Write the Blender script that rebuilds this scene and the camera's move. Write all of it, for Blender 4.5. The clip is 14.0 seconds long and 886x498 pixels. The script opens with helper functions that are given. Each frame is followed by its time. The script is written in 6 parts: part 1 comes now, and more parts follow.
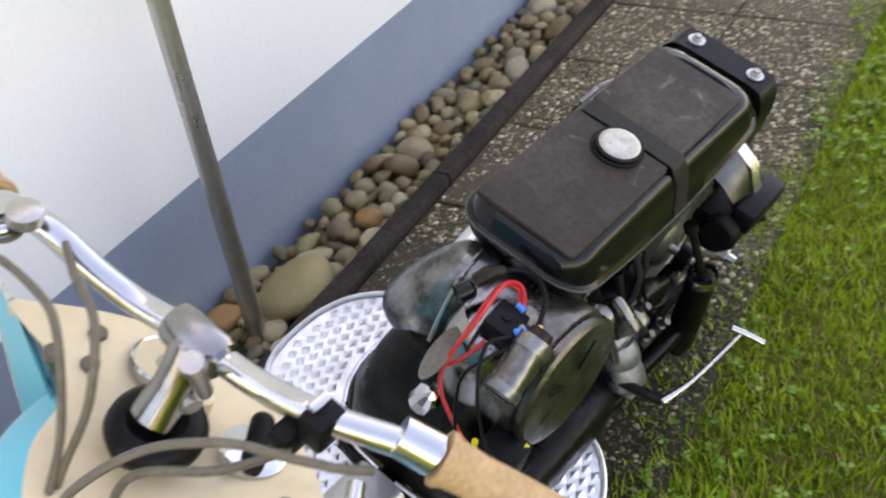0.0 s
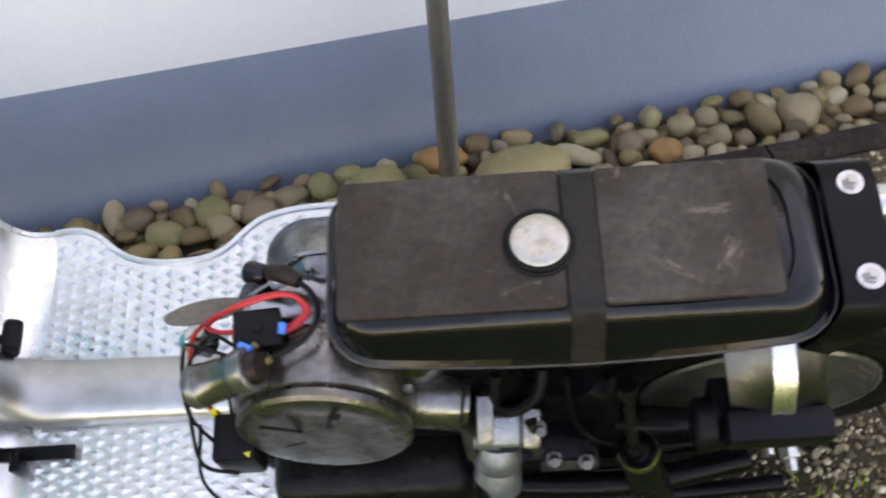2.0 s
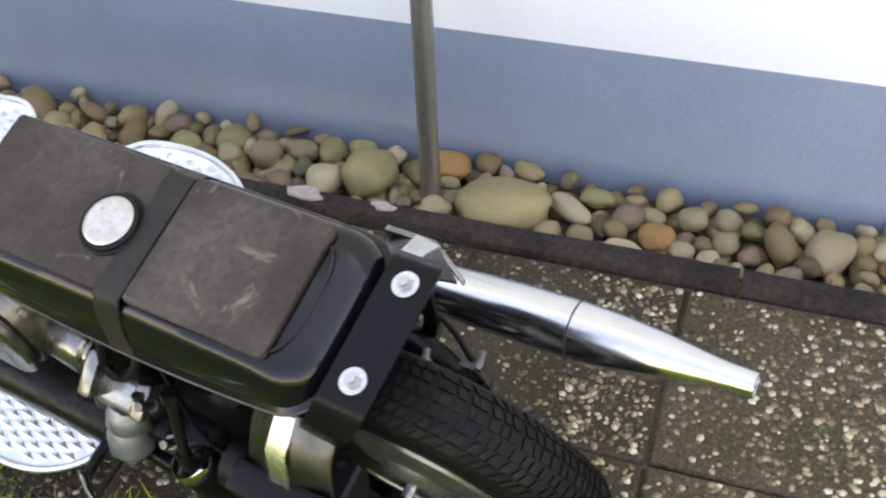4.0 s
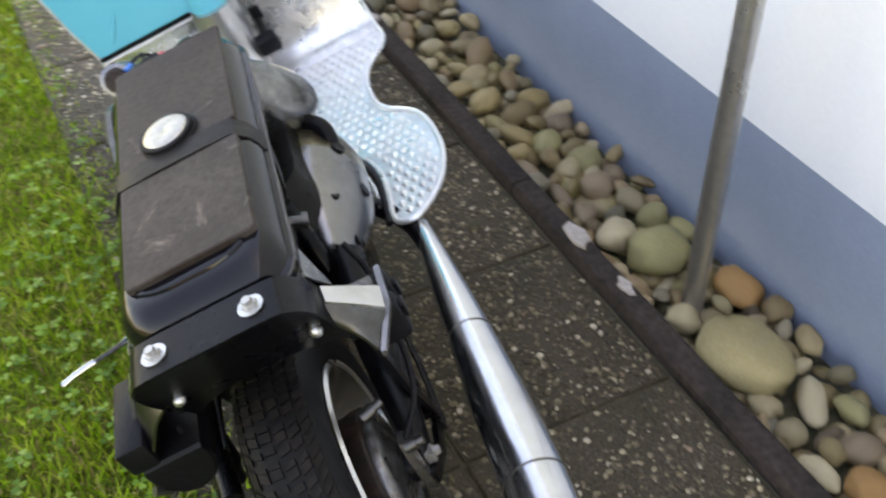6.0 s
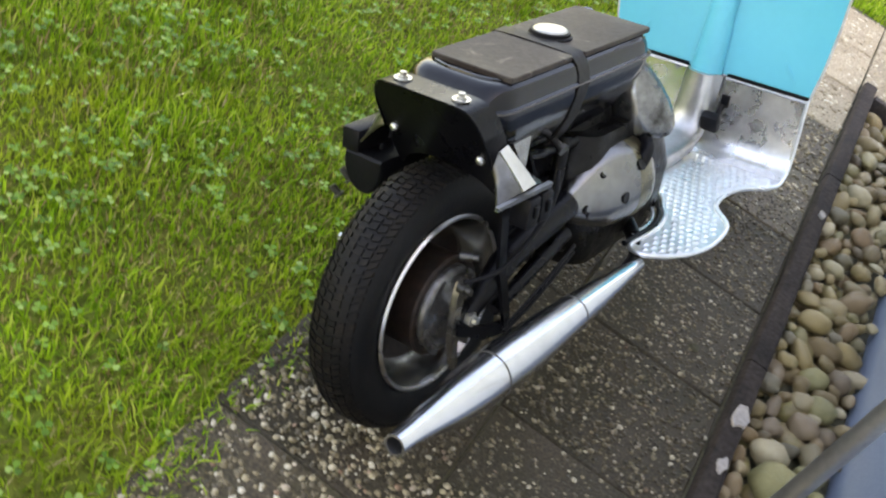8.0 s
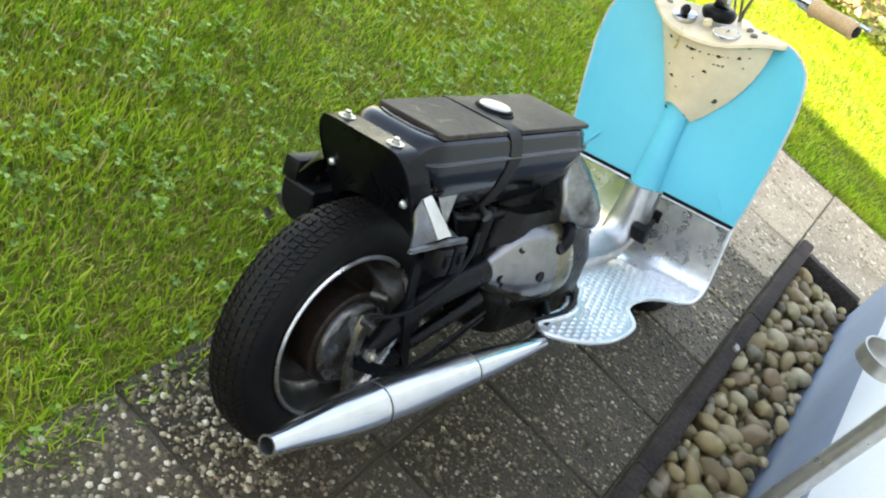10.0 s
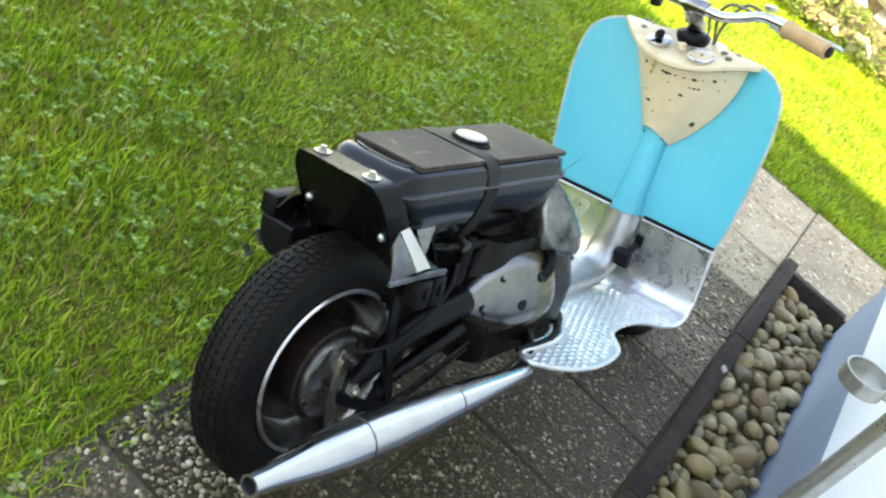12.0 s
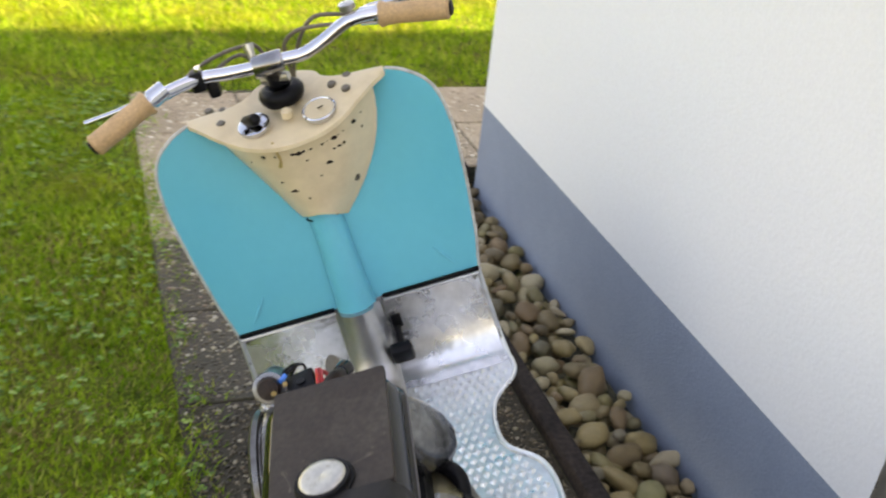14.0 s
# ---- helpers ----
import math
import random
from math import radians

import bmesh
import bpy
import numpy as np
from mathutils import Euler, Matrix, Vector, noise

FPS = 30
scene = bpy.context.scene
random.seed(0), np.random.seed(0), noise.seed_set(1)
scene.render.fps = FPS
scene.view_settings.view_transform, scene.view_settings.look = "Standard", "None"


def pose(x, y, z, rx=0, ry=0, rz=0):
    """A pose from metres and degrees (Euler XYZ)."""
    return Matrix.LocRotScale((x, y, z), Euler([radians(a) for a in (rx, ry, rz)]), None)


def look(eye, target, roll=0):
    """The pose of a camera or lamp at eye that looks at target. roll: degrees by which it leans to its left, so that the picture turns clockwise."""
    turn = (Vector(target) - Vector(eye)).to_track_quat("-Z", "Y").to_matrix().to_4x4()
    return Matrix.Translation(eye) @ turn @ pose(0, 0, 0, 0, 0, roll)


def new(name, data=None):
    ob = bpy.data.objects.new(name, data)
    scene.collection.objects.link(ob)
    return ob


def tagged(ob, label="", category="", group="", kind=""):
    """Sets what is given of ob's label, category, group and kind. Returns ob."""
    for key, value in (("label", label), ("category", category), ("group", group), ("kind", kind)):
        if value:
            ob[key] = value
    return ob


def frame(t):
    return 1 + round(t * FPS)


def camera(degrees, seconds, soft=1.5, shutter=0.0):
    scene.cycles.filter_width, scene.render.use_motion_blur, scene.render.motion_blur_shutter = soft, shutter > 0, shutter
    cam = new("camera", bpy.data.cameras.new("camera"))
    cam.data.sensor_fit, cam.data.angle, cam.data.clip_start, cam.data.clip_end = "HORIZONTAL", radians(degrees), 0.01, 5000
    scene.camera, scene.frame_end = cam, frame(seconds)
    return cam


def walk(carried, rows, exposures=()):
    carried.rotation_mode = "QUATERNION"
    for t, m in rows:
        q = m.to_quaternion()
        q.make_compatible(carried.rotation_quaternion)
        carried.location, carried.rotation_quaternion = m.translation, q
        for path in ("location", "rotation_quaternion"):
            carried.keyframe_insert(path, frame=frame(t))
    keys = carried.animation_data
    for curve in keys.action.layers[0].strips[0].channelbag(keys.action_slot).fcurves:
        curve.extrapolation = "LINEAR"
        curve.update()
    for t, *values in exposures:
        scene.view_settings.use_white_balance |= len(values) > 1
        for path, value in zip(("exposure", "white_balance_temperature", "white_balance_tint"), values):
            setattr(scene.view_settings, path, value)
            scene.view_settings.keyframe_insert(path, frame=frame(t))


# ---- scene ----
cam = camera(45.12, 14.0, 2.1, 0.35)
PATH = [
    (0, (-0.9503, -0.7085, 1.3378), (0.0743, -0.0519, 0.4608), -7.99),
    (0.2, (-0.8335, -0.7259, 1.3165), (0.1318, -0.0116, 0.4175), -8.59),
    (0.5, (-0.6758, -0.7793, 1.3234), (0.2037, -0.0036, 0.3881), -4.71),
    (1, (-0.4636, -0.8290, 1.3025), (0.1085, 0.1139, 0.2858), -6.68),
    (1.5, (-0.2521, -0.8545, 1.2982), (0.1009, 0.1362, 0.2288), -8.31),
    (2, (0.0175, -1.0129, 1.3296), (0.1644, 0.0579, 0.2895), -5.66),
    (2.5, (0.2438, -1.0439, 1.3170), (0.2875, 0.0525, 0.2942), -6.50),
    (3, (0.4487, -1.0333, 1.3436), (0.3484, 0.0448, 0.3055), -7.15),
    (3.2, (0.5486, -1.0256, 1.3277), (0.3714, 0.0594, 0.3072), -6.74),
    (5.3, (1.1827, -0.6019, 1.2935), (0.3968, 0.1492, 0.2600), -1.53),
    (5.5, (1.2378, -0.5437, 1.2982), (0.3655, 0.1233, 0.2762), -1.55),
    (6, (1.3060, -0.3959, 1.2804), (0.2636, 0.0651, 0.3052), -3.08),
    (6.5, (1.3768, -0.2709, 1.3288), (0.2216, -0.0928, 0.3888), -2.63),
    (7, (1.5080, -0.0763, 1.3519), (0.3857, -0.1592, 0.3602), 2.52),
    (7.5, (1.6453, -0.0003, 1.3571), (0.4949, -0.2834, 0.4370), 13.71),
    (8, (1.8158, 0.0324, 1.3708), (0.6610, -0.1647, 0.4340), 29.20),
    (8.5, (1.8633, 0.0515, 1.3826), (0.6783, -0.1531, 0.4860), 36.80),
    (9, (1.8984, 0.1429, 1.3957), (0.6724, -0.0894, 0.5633), 38.21),
    (11.5, (1.8924, 0.1825, 1.3875), (0.6515, -0.0900, 0.5900), 38.41),
    (12, (1.8833, 0.1797, 1.4049), (0.6293, -0.0922, 0.6281), 36.70),
    (12.5, (1.7869, 0.0507, 1.4236), (0.4886, -0.0490, 0.6789), 28.52),
    (13, (1.6803, -0.1367, 1.4448), (0.3649, 0.0109, 0.7391), 15.84),
    (13.5, (1.4754, -0.3086, 1.4389), (0.1593, -0.0784, 0.7572), 5.51),
    (14, (1.1633, -0.4958, 1.4191), (-0.0775, -0.0334, 0.7144), 6.37),
]
walk(cam, [(t, look(eye, aim, lean)) for t, eye, aim, lean in PATH],
     [(0.0, 2.45, 10500, 24), (0.5, 2.6, 10500, 24), (1.0, 2.45, 10500, 24), (1.5, 2.3, 10500, 24), (3.0, 3.08, 10500, 24), (5.5, 2.66, 10500, 21), (6.5, 2.9, 10400, 21), (7.0, 2.98, 10400, 21), (8.0, 2.87, 10200, 19), (8.5, 2.87, 9700, 15), (9.0, 2.89, 9700, 14), (11.5, 2.9, 9250, 11), (12.5, 2.65, 9300, 11), (13.0, 2.4, 9900, 14), (13.3, 2.42, 10500, 18), (14.0, 2.2, 10900, 22)])

# ---- light ----
SUN_WAY = Vector((1.55, 4.0, 6.0)).normalized()
world = bpy.data.worlds.new("sky")
scene.world = world
world.use_nodes = True
sky = world.node_tree.nodes.new("ShaderNodeTexSky")
sky.sky_type = "NISHITA"
sky.sun_disc = False
sky.sun_elevation = math.asin(SUN_WAY.z)
sky.sun_rotation = math.atan2(SUN_WAY.x, SUN_WAY.y)
backing = world.node_tree.nodes["Background"]
backing.inputs["Strength"].default_value = 0.15
world.node_tree.links.new(sky.outputs["Color"], backing.inputs["Color"])
sun = new("sun", bpy.data.lights.new("sun", "SUN"))
sun.data.energy, sun.data.angle, sun.data.color = 4.2, radians(0.6), (1.0, 0.94, 0.84)
sun.matrix_world = look(SUN_WAY * 20, (0, 0, 0))


# ---- materials ----
def material(name, base, rough=0.6, metal=0.0, grain=0.0, grain_size=200.0, second=None, patch_size=8.0, patch=0.5,
             rough_var=0.0, bump_depth=0.001, spec=0.5, coat=0.0, by_object=0.0, by_island=0.0, flecks=None, fleck_size=40.0, fleck_from=0.66):
    """Base colour with a second colour in patches, fine grain and relief, in object space metres."""
    m = bpy.data.materials.new(name)
    m.use_nodes = True
    t = m.node_tree
    N, Lk = t.nodes, t.links
    b = N["Principled BSDF"]
    b.inputs["Roughness"].default_value, b.inputs["Metallic"].default_value = rough, metal
    b.inputs["Specular IOR Level"].default_value, b.inputs["Coat Weight"].default_value = spec, coat
    b.inputs["Coat Roughness"].default_value = 0.12
    co = N.new("ShaderNodeTexCoord")
    big = N.new("ShaderNodeTexNoise")
    big.inputs["Scale"].default_value, big.inputs["Detail"].default_value, big.inputs["Roughness"].default_value = patch_size, 5, 0.65
    Lk.new(co.outputs["Object"], big.inputs["Vector"])
    ramp = N.new("ShaderNodeValToRGB")
    ramp.color_ramp.elements[0].position, ramp.color_ramp.elements[1].position = patch - 0.12, patch + 0.12
    ramp.color_ramp.elements[0].color = (*base, 1)
    ramp.color_ramp.elements[1].color = (*(second or base), 1)
    Lk.new(big.outputs["Fac"], ramp.inputs["Fac"])
    tone = ramp.outputs["Color"]
    if flecks:
        worn = N.new("ShaderNodeTexNoise")
        worn.inputs["Scale"].default_value, worn.inputs["Detail"].default_value, worn.inputs["Roughness"].default_value = fleck_size, 6, 0.75
        worn.inputs["Distortion"].default_value = 1.2
        Lk.new(co.outputs["Object"], worn.inputs["Vector"])
        cut = N.new("ShaderNodeMapRange")
        cut.inputs["From Min"].default_value, cut.inputs["From Max"].default_value = fleck_from, fleck_from + 0.1
        cut.inputs["To Max"].default_value = 0.85
        Lk.new(worn.outputs["Fac"], cut.inputs["Value"])
        over = N.new("ShaderNodeMix")
        over.data_type = "RGBA"
        Lk.new(cut.outputs["Result"], over.inputs["Factor"])
        Lk.new(tone, over.inputs["A"])
        over.inputs["B"].default_value = (*flecks, 1)
        tone = over.outputs["Result"]
    fine = N.new("ShaderNodeTexNoise")
    fine.inputs["Scale"].default_value, fine.inputs["Detail"].default_value = grain_size, 3
    Lk.new(co.outputs["Object"], fine.inputs["Vector"])
    hsv = N.new("ShaderNodeHueSaturation")
    Lk.new(tone, hsv.inputs["Color"])
    val = N.new("ShaderNodeMapRange")
    val.inputs["From Min"].default_value, val.inputs["From Max"].default_value = 0.3, 0.7
    val.inputs["To Min"].default_value, val.inputs["To Max"].default_value = 1 - grain, 1 + grain
    Lk.new(fine.outputs["Fac"], val.inputs["Value"])
    Lk.new(val.outputs["Result"], hsv.inputs["Value"])
    out = hsv.outputs["Color"]
    if by_object or by_island:
        if by_object:
            rnd = N.new("ShaderNodeObjectInfo").outputs["Random"]
        else:
            rnd = N.new("ShaderNodeNewGeometry").outputs["Random Per Island"]
        k = N.new("ShaderNodeMapRange")
        s = by_object or by_island
        k.inputs["To Min"].default_value, k.inputs["To Max"].default_value = 1 - s, 1 + s
        Lk.new(rnd, k.inputs["Value"])
        h2 = N.new("ShaderNodeHueSaturation")
        Lk.new(out, h2.inputs["Color"])
        Lk.new(k.outputs["Result"], h2.inputs["Value"])
        out = h2.outputs["Color"]
    Lk.new(out, b.inputs["Base Color"])
    if rough_var:
        rr = N.new("ShaderNodeMapRange")
        rr.inputs["From Min"].default_value, rr.inputs["From Max"].default_value = 0.35, 0.65
        rr.inputs["To Min"].default_value, rr.inputs["To Max"].default_value = max(rough - rough_var, 0.03), min(rough + rough_var, 1)
        Lk.new(big.outputs["Fac"], rr.inputs["Value"])
        Lk.new(rr.outputs["Result"], b.inputs["Roughness"])
    if bump_depth:
        bp = N.new("ShaderNodeBump")
        bp.inputs["Distance"].default_value, bp.inputs["Strength"].default_value = bump_depth, 0.6
        Lk.new(fine.outputs["Fac"], bp.inputs["Height"])
        Lk.new(bp.outputs["Normal"], b.inputs["Normal"])
    return m


def ramp_material(name, stops, source, rough=0.7, grain=0.2, grain_size=60.0, bump_depth=0.002, stain=None, stain_size=12.0, spec=0.4, leaf=0.0):
    """Colour picked from stops by a random number of the object or of the island, with grain and stains."""
    m = bpy.data.materials.new(name)
    m.use_nodes = True
    t = m.node_tree
    N, Lk = t.nodes, t.links
    b = N["Principled BSDF"]
    b.inputs["Roughness"].default_value, b.inputs["Specular IOR Level"].default_value = rough, spec
    if source == "object":
        rnd = N.new("ShaderNodeObjectInfo").outputs["Random"]
    else:
        rnd = N.new("ShaderNodeNewGeometry").outputs["Random Per Island"]
    ramp = N.new("ShaderNodeValToRGB")
    ramp.color_ramp.interpolation = "LINEAR"
    e = ramp.color_ramp.elements
    while len(e) < len(stops):
        e.new(0.5)
    for i, (p, c) in enumerate(stops):
        e[i].position, e[i].color = p, (*c, 1)
    Lk.new(rnd, ramp.inputs["Fac"])
    co = N.new("ShaderNodeTexCoord")
    fine = N.new("ShaderNodeTexNoise")
    fine.inputs["Scale"].default_value, fine.inputs["Detail"].default_value, fine.inputs["Roughness"].default_value = grain_size, 5, 0.7
    Lk.new(co.outputs["Object"], fine.inputs["Vector"])
    out = ramp.outputs["Color"]
    if stain:
        big = N.new("ShaderNodeTexNoise")
        big.inputs["Scale"].default_value, big.inputs["Detail"].default_value = stain_size, 4
        Lk.new(co.outputs["Object"], big.inputs["Vector"])
        f = N.new("ShaderNodeMapRange")
        f.inputs["From Min"].default_value, f.inputs["From Max"].default_value = 0.5, 0.72
        f.inputs["To Max"].default_value = 0.75
        Lk.new(big.outputs["Fac"], f.inputs["Value"])
        mx = N.new("ShaderNodeMix")
        mx.data_type = "RGBA"
        Lk.new(f.outputs["Result"], mx.inputs["Factor"])
        Lk.new(out, mx.inputs["A"])
        mx.inputs["B"].default_value = (*stain, 1)
        out = mx.outputs["Result"]
    hsv = N.new("ShaderNodeHueSaturation")
    Lk.new(out, hsv.inputs["Color"])
    val = N.new("ShaderNodeMapRange")
    val.inputs["From Min"].default_value, val.inputs["From Max"].default_value = 0.3, 0.7
    val.inputs["To Min"].default_value, val.inputs["To Max"].default_value = 1 - grain, 1 + grain
    Lk.new(fine.outputs["Fac"], val.inputs["Value"])
    Lk.new(val.outputs["Result"], hsv.inputs["Value"])
    Lk.new(hsv.outputs["Color"], b.inputs["Base Color"])
    bp = N.new("ShaderNodeBump")
    bp.inputs["Distance"].default_value, bp.inputs["Strength"].default_value = bump_depth, 0.6
    Lk.new(fine.outputs["Fac"], bp.inputs["Height"])
    Lk.new(bp.outputs["Normal"], b.inputs["Normal"])
    if leaf:
        thin = N.new("ShaderNodeBsdfTranslucent")
        Lk.new(hsv.outputs["Color"], thin.inputs["Color"])
        both = N.new("ShaderNodeMixShader")
        both.inputs["Fac"].default_value = leaf
        Lk.new(b.outputs["BSDF"], both.inputs[1])
        Lk.new(thin.outputs["BSDF"], both.inputs[2])
        Lk.new(both.outputs["Shader"], N["Material Output"].inputs["Surface"])
    return m


BLACK_PAINT = material("black_paint", (0.004, 0.004, 0.0058), 0.12, grain=0.2, grain_size=90, second=(0.006, 0.0058, 0.007), patch_size=14, patch=0.62, rough_var=0.06, bump_depth=0.0004, spec=0.28, coat=0.08, flecks=(0.035, 0.026, 0.02), fleck_size=22, fleck_from=0.68)
MATT_BLACK = material("matt_black", (0.003, 0.003, 0.004), 0.3, grain=0.15, grain_size=120, second=(0.005, 0.0046, 0.005), patch_size=9, patch=0.6, rough_var=0.08, spec=0.14, bump_depth=0.0004)
RUBBER = material("rubber", (0.004, 0.004, 0.0055), 0.45, grain=0.2, grain_size=150, second=(0.007, 0.0066, 0.007), patch_size=14, patch=0.62, rough_var=0.1, spec=0.16)
TYRE_RUBBER = material("tyre_rubber", (0.004, 0.004, 0.0045), 0.55, grain=0.3, grain_size=180, second=(0.009, 0.008, 0.0075), patch_size=30, patch=0.62, spec=0.16)
TREAD_RUBBER = material("dusty_tread_rubber", (0.005, 0.0047, 0.0046), 0.6, grain=0.4, grain_size=160, second=(0.015, 0.011, 0.0085), patch_size=28, patch=0.57, spec=0.16)
PAD_RUBBER = material("worn_rubber_mat", (0.03, 0.021, 0.0165), 0.58, grain=0.22, grain_size=130, second=(0.062, 0.052, 0.044), patch_size=7, patch=0.54, rough_var=0.12, spec=0.24, flecks=(0.15, 0.125, 0.1), fleck_size=10, fleck_from=0.6)
STRAP_BLACK = material("dusty_black_strap", (0.008, 0.0068, 0.0064), 0.5, grain=0.2, grain_size=110, second=(0.022, 0.018, 0.015), patch_size=12, patch=0.55, rough_var=0.12, spec=0.25)
ALU = material("polished_aluminium", (0.6, 0.6, 0.62), 0.3, metal=1.0, grain=0.08, grain_size=50, second=(0.5, 0.495, 0.49), patch_size=9, patch=0.58, rough_var=0.06, bump_depth=0.0012)
ALU_TUNNEL = material("worn_tunnel_aluminium", (0.46, 0.46, 0.47), 0.36, metal=0.9, grain=0.08, grain_size=50, second=(0.38, 0.375, 0.37), patch_size=9, patch=0.58, rough_var=0.06, bump_depth=0.001)
ALU_BOARD = material("cast_aluminium_board", (0.72, 0.74, 0.76), 0.36, metal=0.8, grain=0.1, grain_size=60, second=(0.66, 0.66, 0.67), patch_size=20, patch=0.56, rough_var=0.1, bump_depth=0.001)
# Bracket aluminium darkened in colour for its shaded flanges.
ALU_BENT_SHADED = material("shaded_bent_aluminium", (0.11, 0.11, 0.112), 0.3, metal=1.0, grain=0.1, grain_size=60, second=(0.06, 0.059, 0.057), patch_size=12, patch=0.56, rough_var=0.07, bump_depth=0.0008)
ALU_COWL = material("smeared_aluminium", (0.3, 0.3, 0.302), 0.2, metal=1.0, grain=0.06, grain_size=45, second=(0.18, 0.178, 0.175), patch_size=11, patch=0.55, rough_var=0.08, bump_depth=0.001)
# Oily cowl metal; its light and dark patches stand for reflections.
COWL_PAINTED_SHEEN = material("oily_cowl_painted_sheen", (0.26, 0.262, 0.265), 0.26, metal=0.9, grain=0.1, grain_size=45, second=(0.05, 0.049, 0.047), patch_size=13, patch=0.5, rough_var=0.1, bump_depth=0.0012)
ALU_TOE = material("scuffed_aluminium_plate", (0.84, 0.84, 0.845), 0.25, metal=0.92, grain=0.08, grain_size=50, second=(0.7, 0.695, 0.69), patch_size=7, patch=0.56, rough_var=0.1, bump_depth=0.0014, flecks=(0.56, 0.55, 0.54), fleck_size=10, fleck_from=0.67)
SILENCER = material("brushed_chrome_silencer", (0.63, 0.64, 0.665), 0.2, metal=1.0, grain=0.04, grain_size=40, second=(0.56, 0.56, 0.57), patch_size=7, patch=0.6, rough_var=0.05, bump_depth=0.0003, flecks=(0.3, 0.28, 0.26), fleck_size=35, fleck_from=0.74)
DRUM_GREY = material("grey_brake_casting", (0.23, 0.226, 0.223), 0.3, metal=0.85, grain=0.2, grain_size=70, second=(0.05, 0.045, 0.042), patch_size=14, patch=0.54, rough_var=0.12)
SEAM = material("worn_seam", (0.075, 0.062, 0.055), 0.4, grain=0.3, grain_size=60, second=(0.03, 0.027, 0.025), patch_size=12, patch=0.55)
ALU_WORN = material("worn_bare_aluminium", (0.24, 0.24, 0.243), 0.3, metal=0.85, grain=0.12, grain_size=60, second=(0.13, 0.128, 0.125), patch_size=10, patch=0.56, rough_var=0.08, bump_depth=0.0006)
CAST_DARK = material("dark_oily_casting", (0.23, 0.228, 0.225), 0.24, metal=0.95, grain=0.08, grain_size=60, second=(0.16, 0.157, 0.153), patch_size=5, patch=0.55, rough_var=0.05, bump_depth=0.0005)
STEEL_DULL = material("dull_steel_hardware", (0.11, 0.107, 0.103), 0.35, metal=0.85, grain=0.3, grain_size=120, second=(0.07, 0.065, 0.06), patch_size=30, patch=0.55)
ALU_GREY = material("grey_cast_zinc", (0.25, 0.265, 0.285), 0.36, metal=0.75, grain=0.12, grain_size=90, second=(0.16, 0.17, 0.185), patch_size=14, patch=0.58, rough_var=0.1, bump_depth=0.0008)
YELLOWED = material("yellowed_lacquer", (0.2, 0.175, 0.11), 0.28, metal=0.85, grain=0.12, grain_size=90, second=(0.13, 0.11, 0.075), patch_size=9, patch=0.55, rough_var=0.06)
ALU_DULL = material("oily_cast_aluminium", (0.2, 0.195, 0.185), 0.3, metal=0.92, grain=0.2, grain_size=80, second=(0.075, 0.062, 0.05), patch_size=9, patch=0.55, rough_var=0.12, bump_depth=0.0012)
GREASY = material("greasy_casting", (0.009, 0.0085, 0.008), 0.36, metal=0.2, grain=0.4, grain_size=70, second=(0.004, 0.0036, 0.0036), patch_size=18, patch=0.5, rough_var=0.15, bump_depth=0.002, spec=0.2)
CHROME = material("chrome", (0.56, 0.57, 0.59), 0.1, metal=1.0, grain=0.04, grain_size=40, second=(0.44, 0.44, 0.46), patch_size=9, patch=0.62, rough_var=0.06, bump_depth=0.0002)
STEEL = material("brushed_steel", (0.49, 0.475, 0.45), 0.3, metal=0.9, grain=0.08, grain_size=60, second=(0.42, 0.405, 0.38), patch_size=6, patch=0.55, rough_var=0.06, bump_depth=0.0003)
ZINC = material("zinc_hardware", (0.52, 0.52, 0.51), 0.3, metal=0.9, grain=0.15, grain_size=200, bump_depth=0.0003)
CAP_METAL = material("worn_fuel_cap", (0.47, 0.445, 0.395), 0.36, metal=0.85, grain=0.1, grain_size=160, second=(0.25, 0.19, 0.13), patch_size=70, patch=0.72, bump_depth=0.0004)
CYAN = material("turquoise_paint", (0.04, 0.45, 0.58), 0.4, grain=0.012, grain_size=60, second=(0.048, 0.48, 0.6), patch_size=5, patch=0.5, bump_depth=0.0, rough_var=0.08)
CREAM = material("cream_paint", (0.7, 0.57, 0.385), 0.4, grain=0.03, grain_size=50, second=(0.6, 0.475, 0.31), patch_size=9, patch=0.58, bump_depth=0.0, flecks=(0.4, 0.26, 0.14), fleck_size=45, fleck_from=0.72)
GRIP = material("tan_grip", (0.5, 0.31, 0.16), 0.62, grain=0.15, grain_size=220, second=(0.42, 0.26, 0.13), patch_size=25, patch=0.55, bump_depth=0.0006)
TRIM_WHITE = material("pale_edge_trim", (0.5, 0.5, 0.48), 0.42, grain=0.1, grain_size=120, second=(0.3, 0.29, 0.27), patch_size=20, patch=0.58)
RED = material("red_cable", (0.62, 0.025, 0.03), 0.4, bump_depth=0.0)
BLUE = material("blue_connector", (0.01, 0.22, 0.72), 0.4, bump_depth=0.0)
YELLOW = material("yellow_connector", (0.75, 0.62, 0.02), 0.45, bump_depth=0.0)
CABLE = material("grey_brown_cable", (0.12, 0.1, 0.075), 0.5, grain=0.2, grain_size=150, bump_depth=0.0004)
BRASS = material("brass_terminal", (0.62, 0.45, 0.2), 0.35, metal=0.9, bump_depth=0.0)
DIAL = material("dial_face", (0.6, 0.49, 0.33), 0.35, bump_depth=0.0)
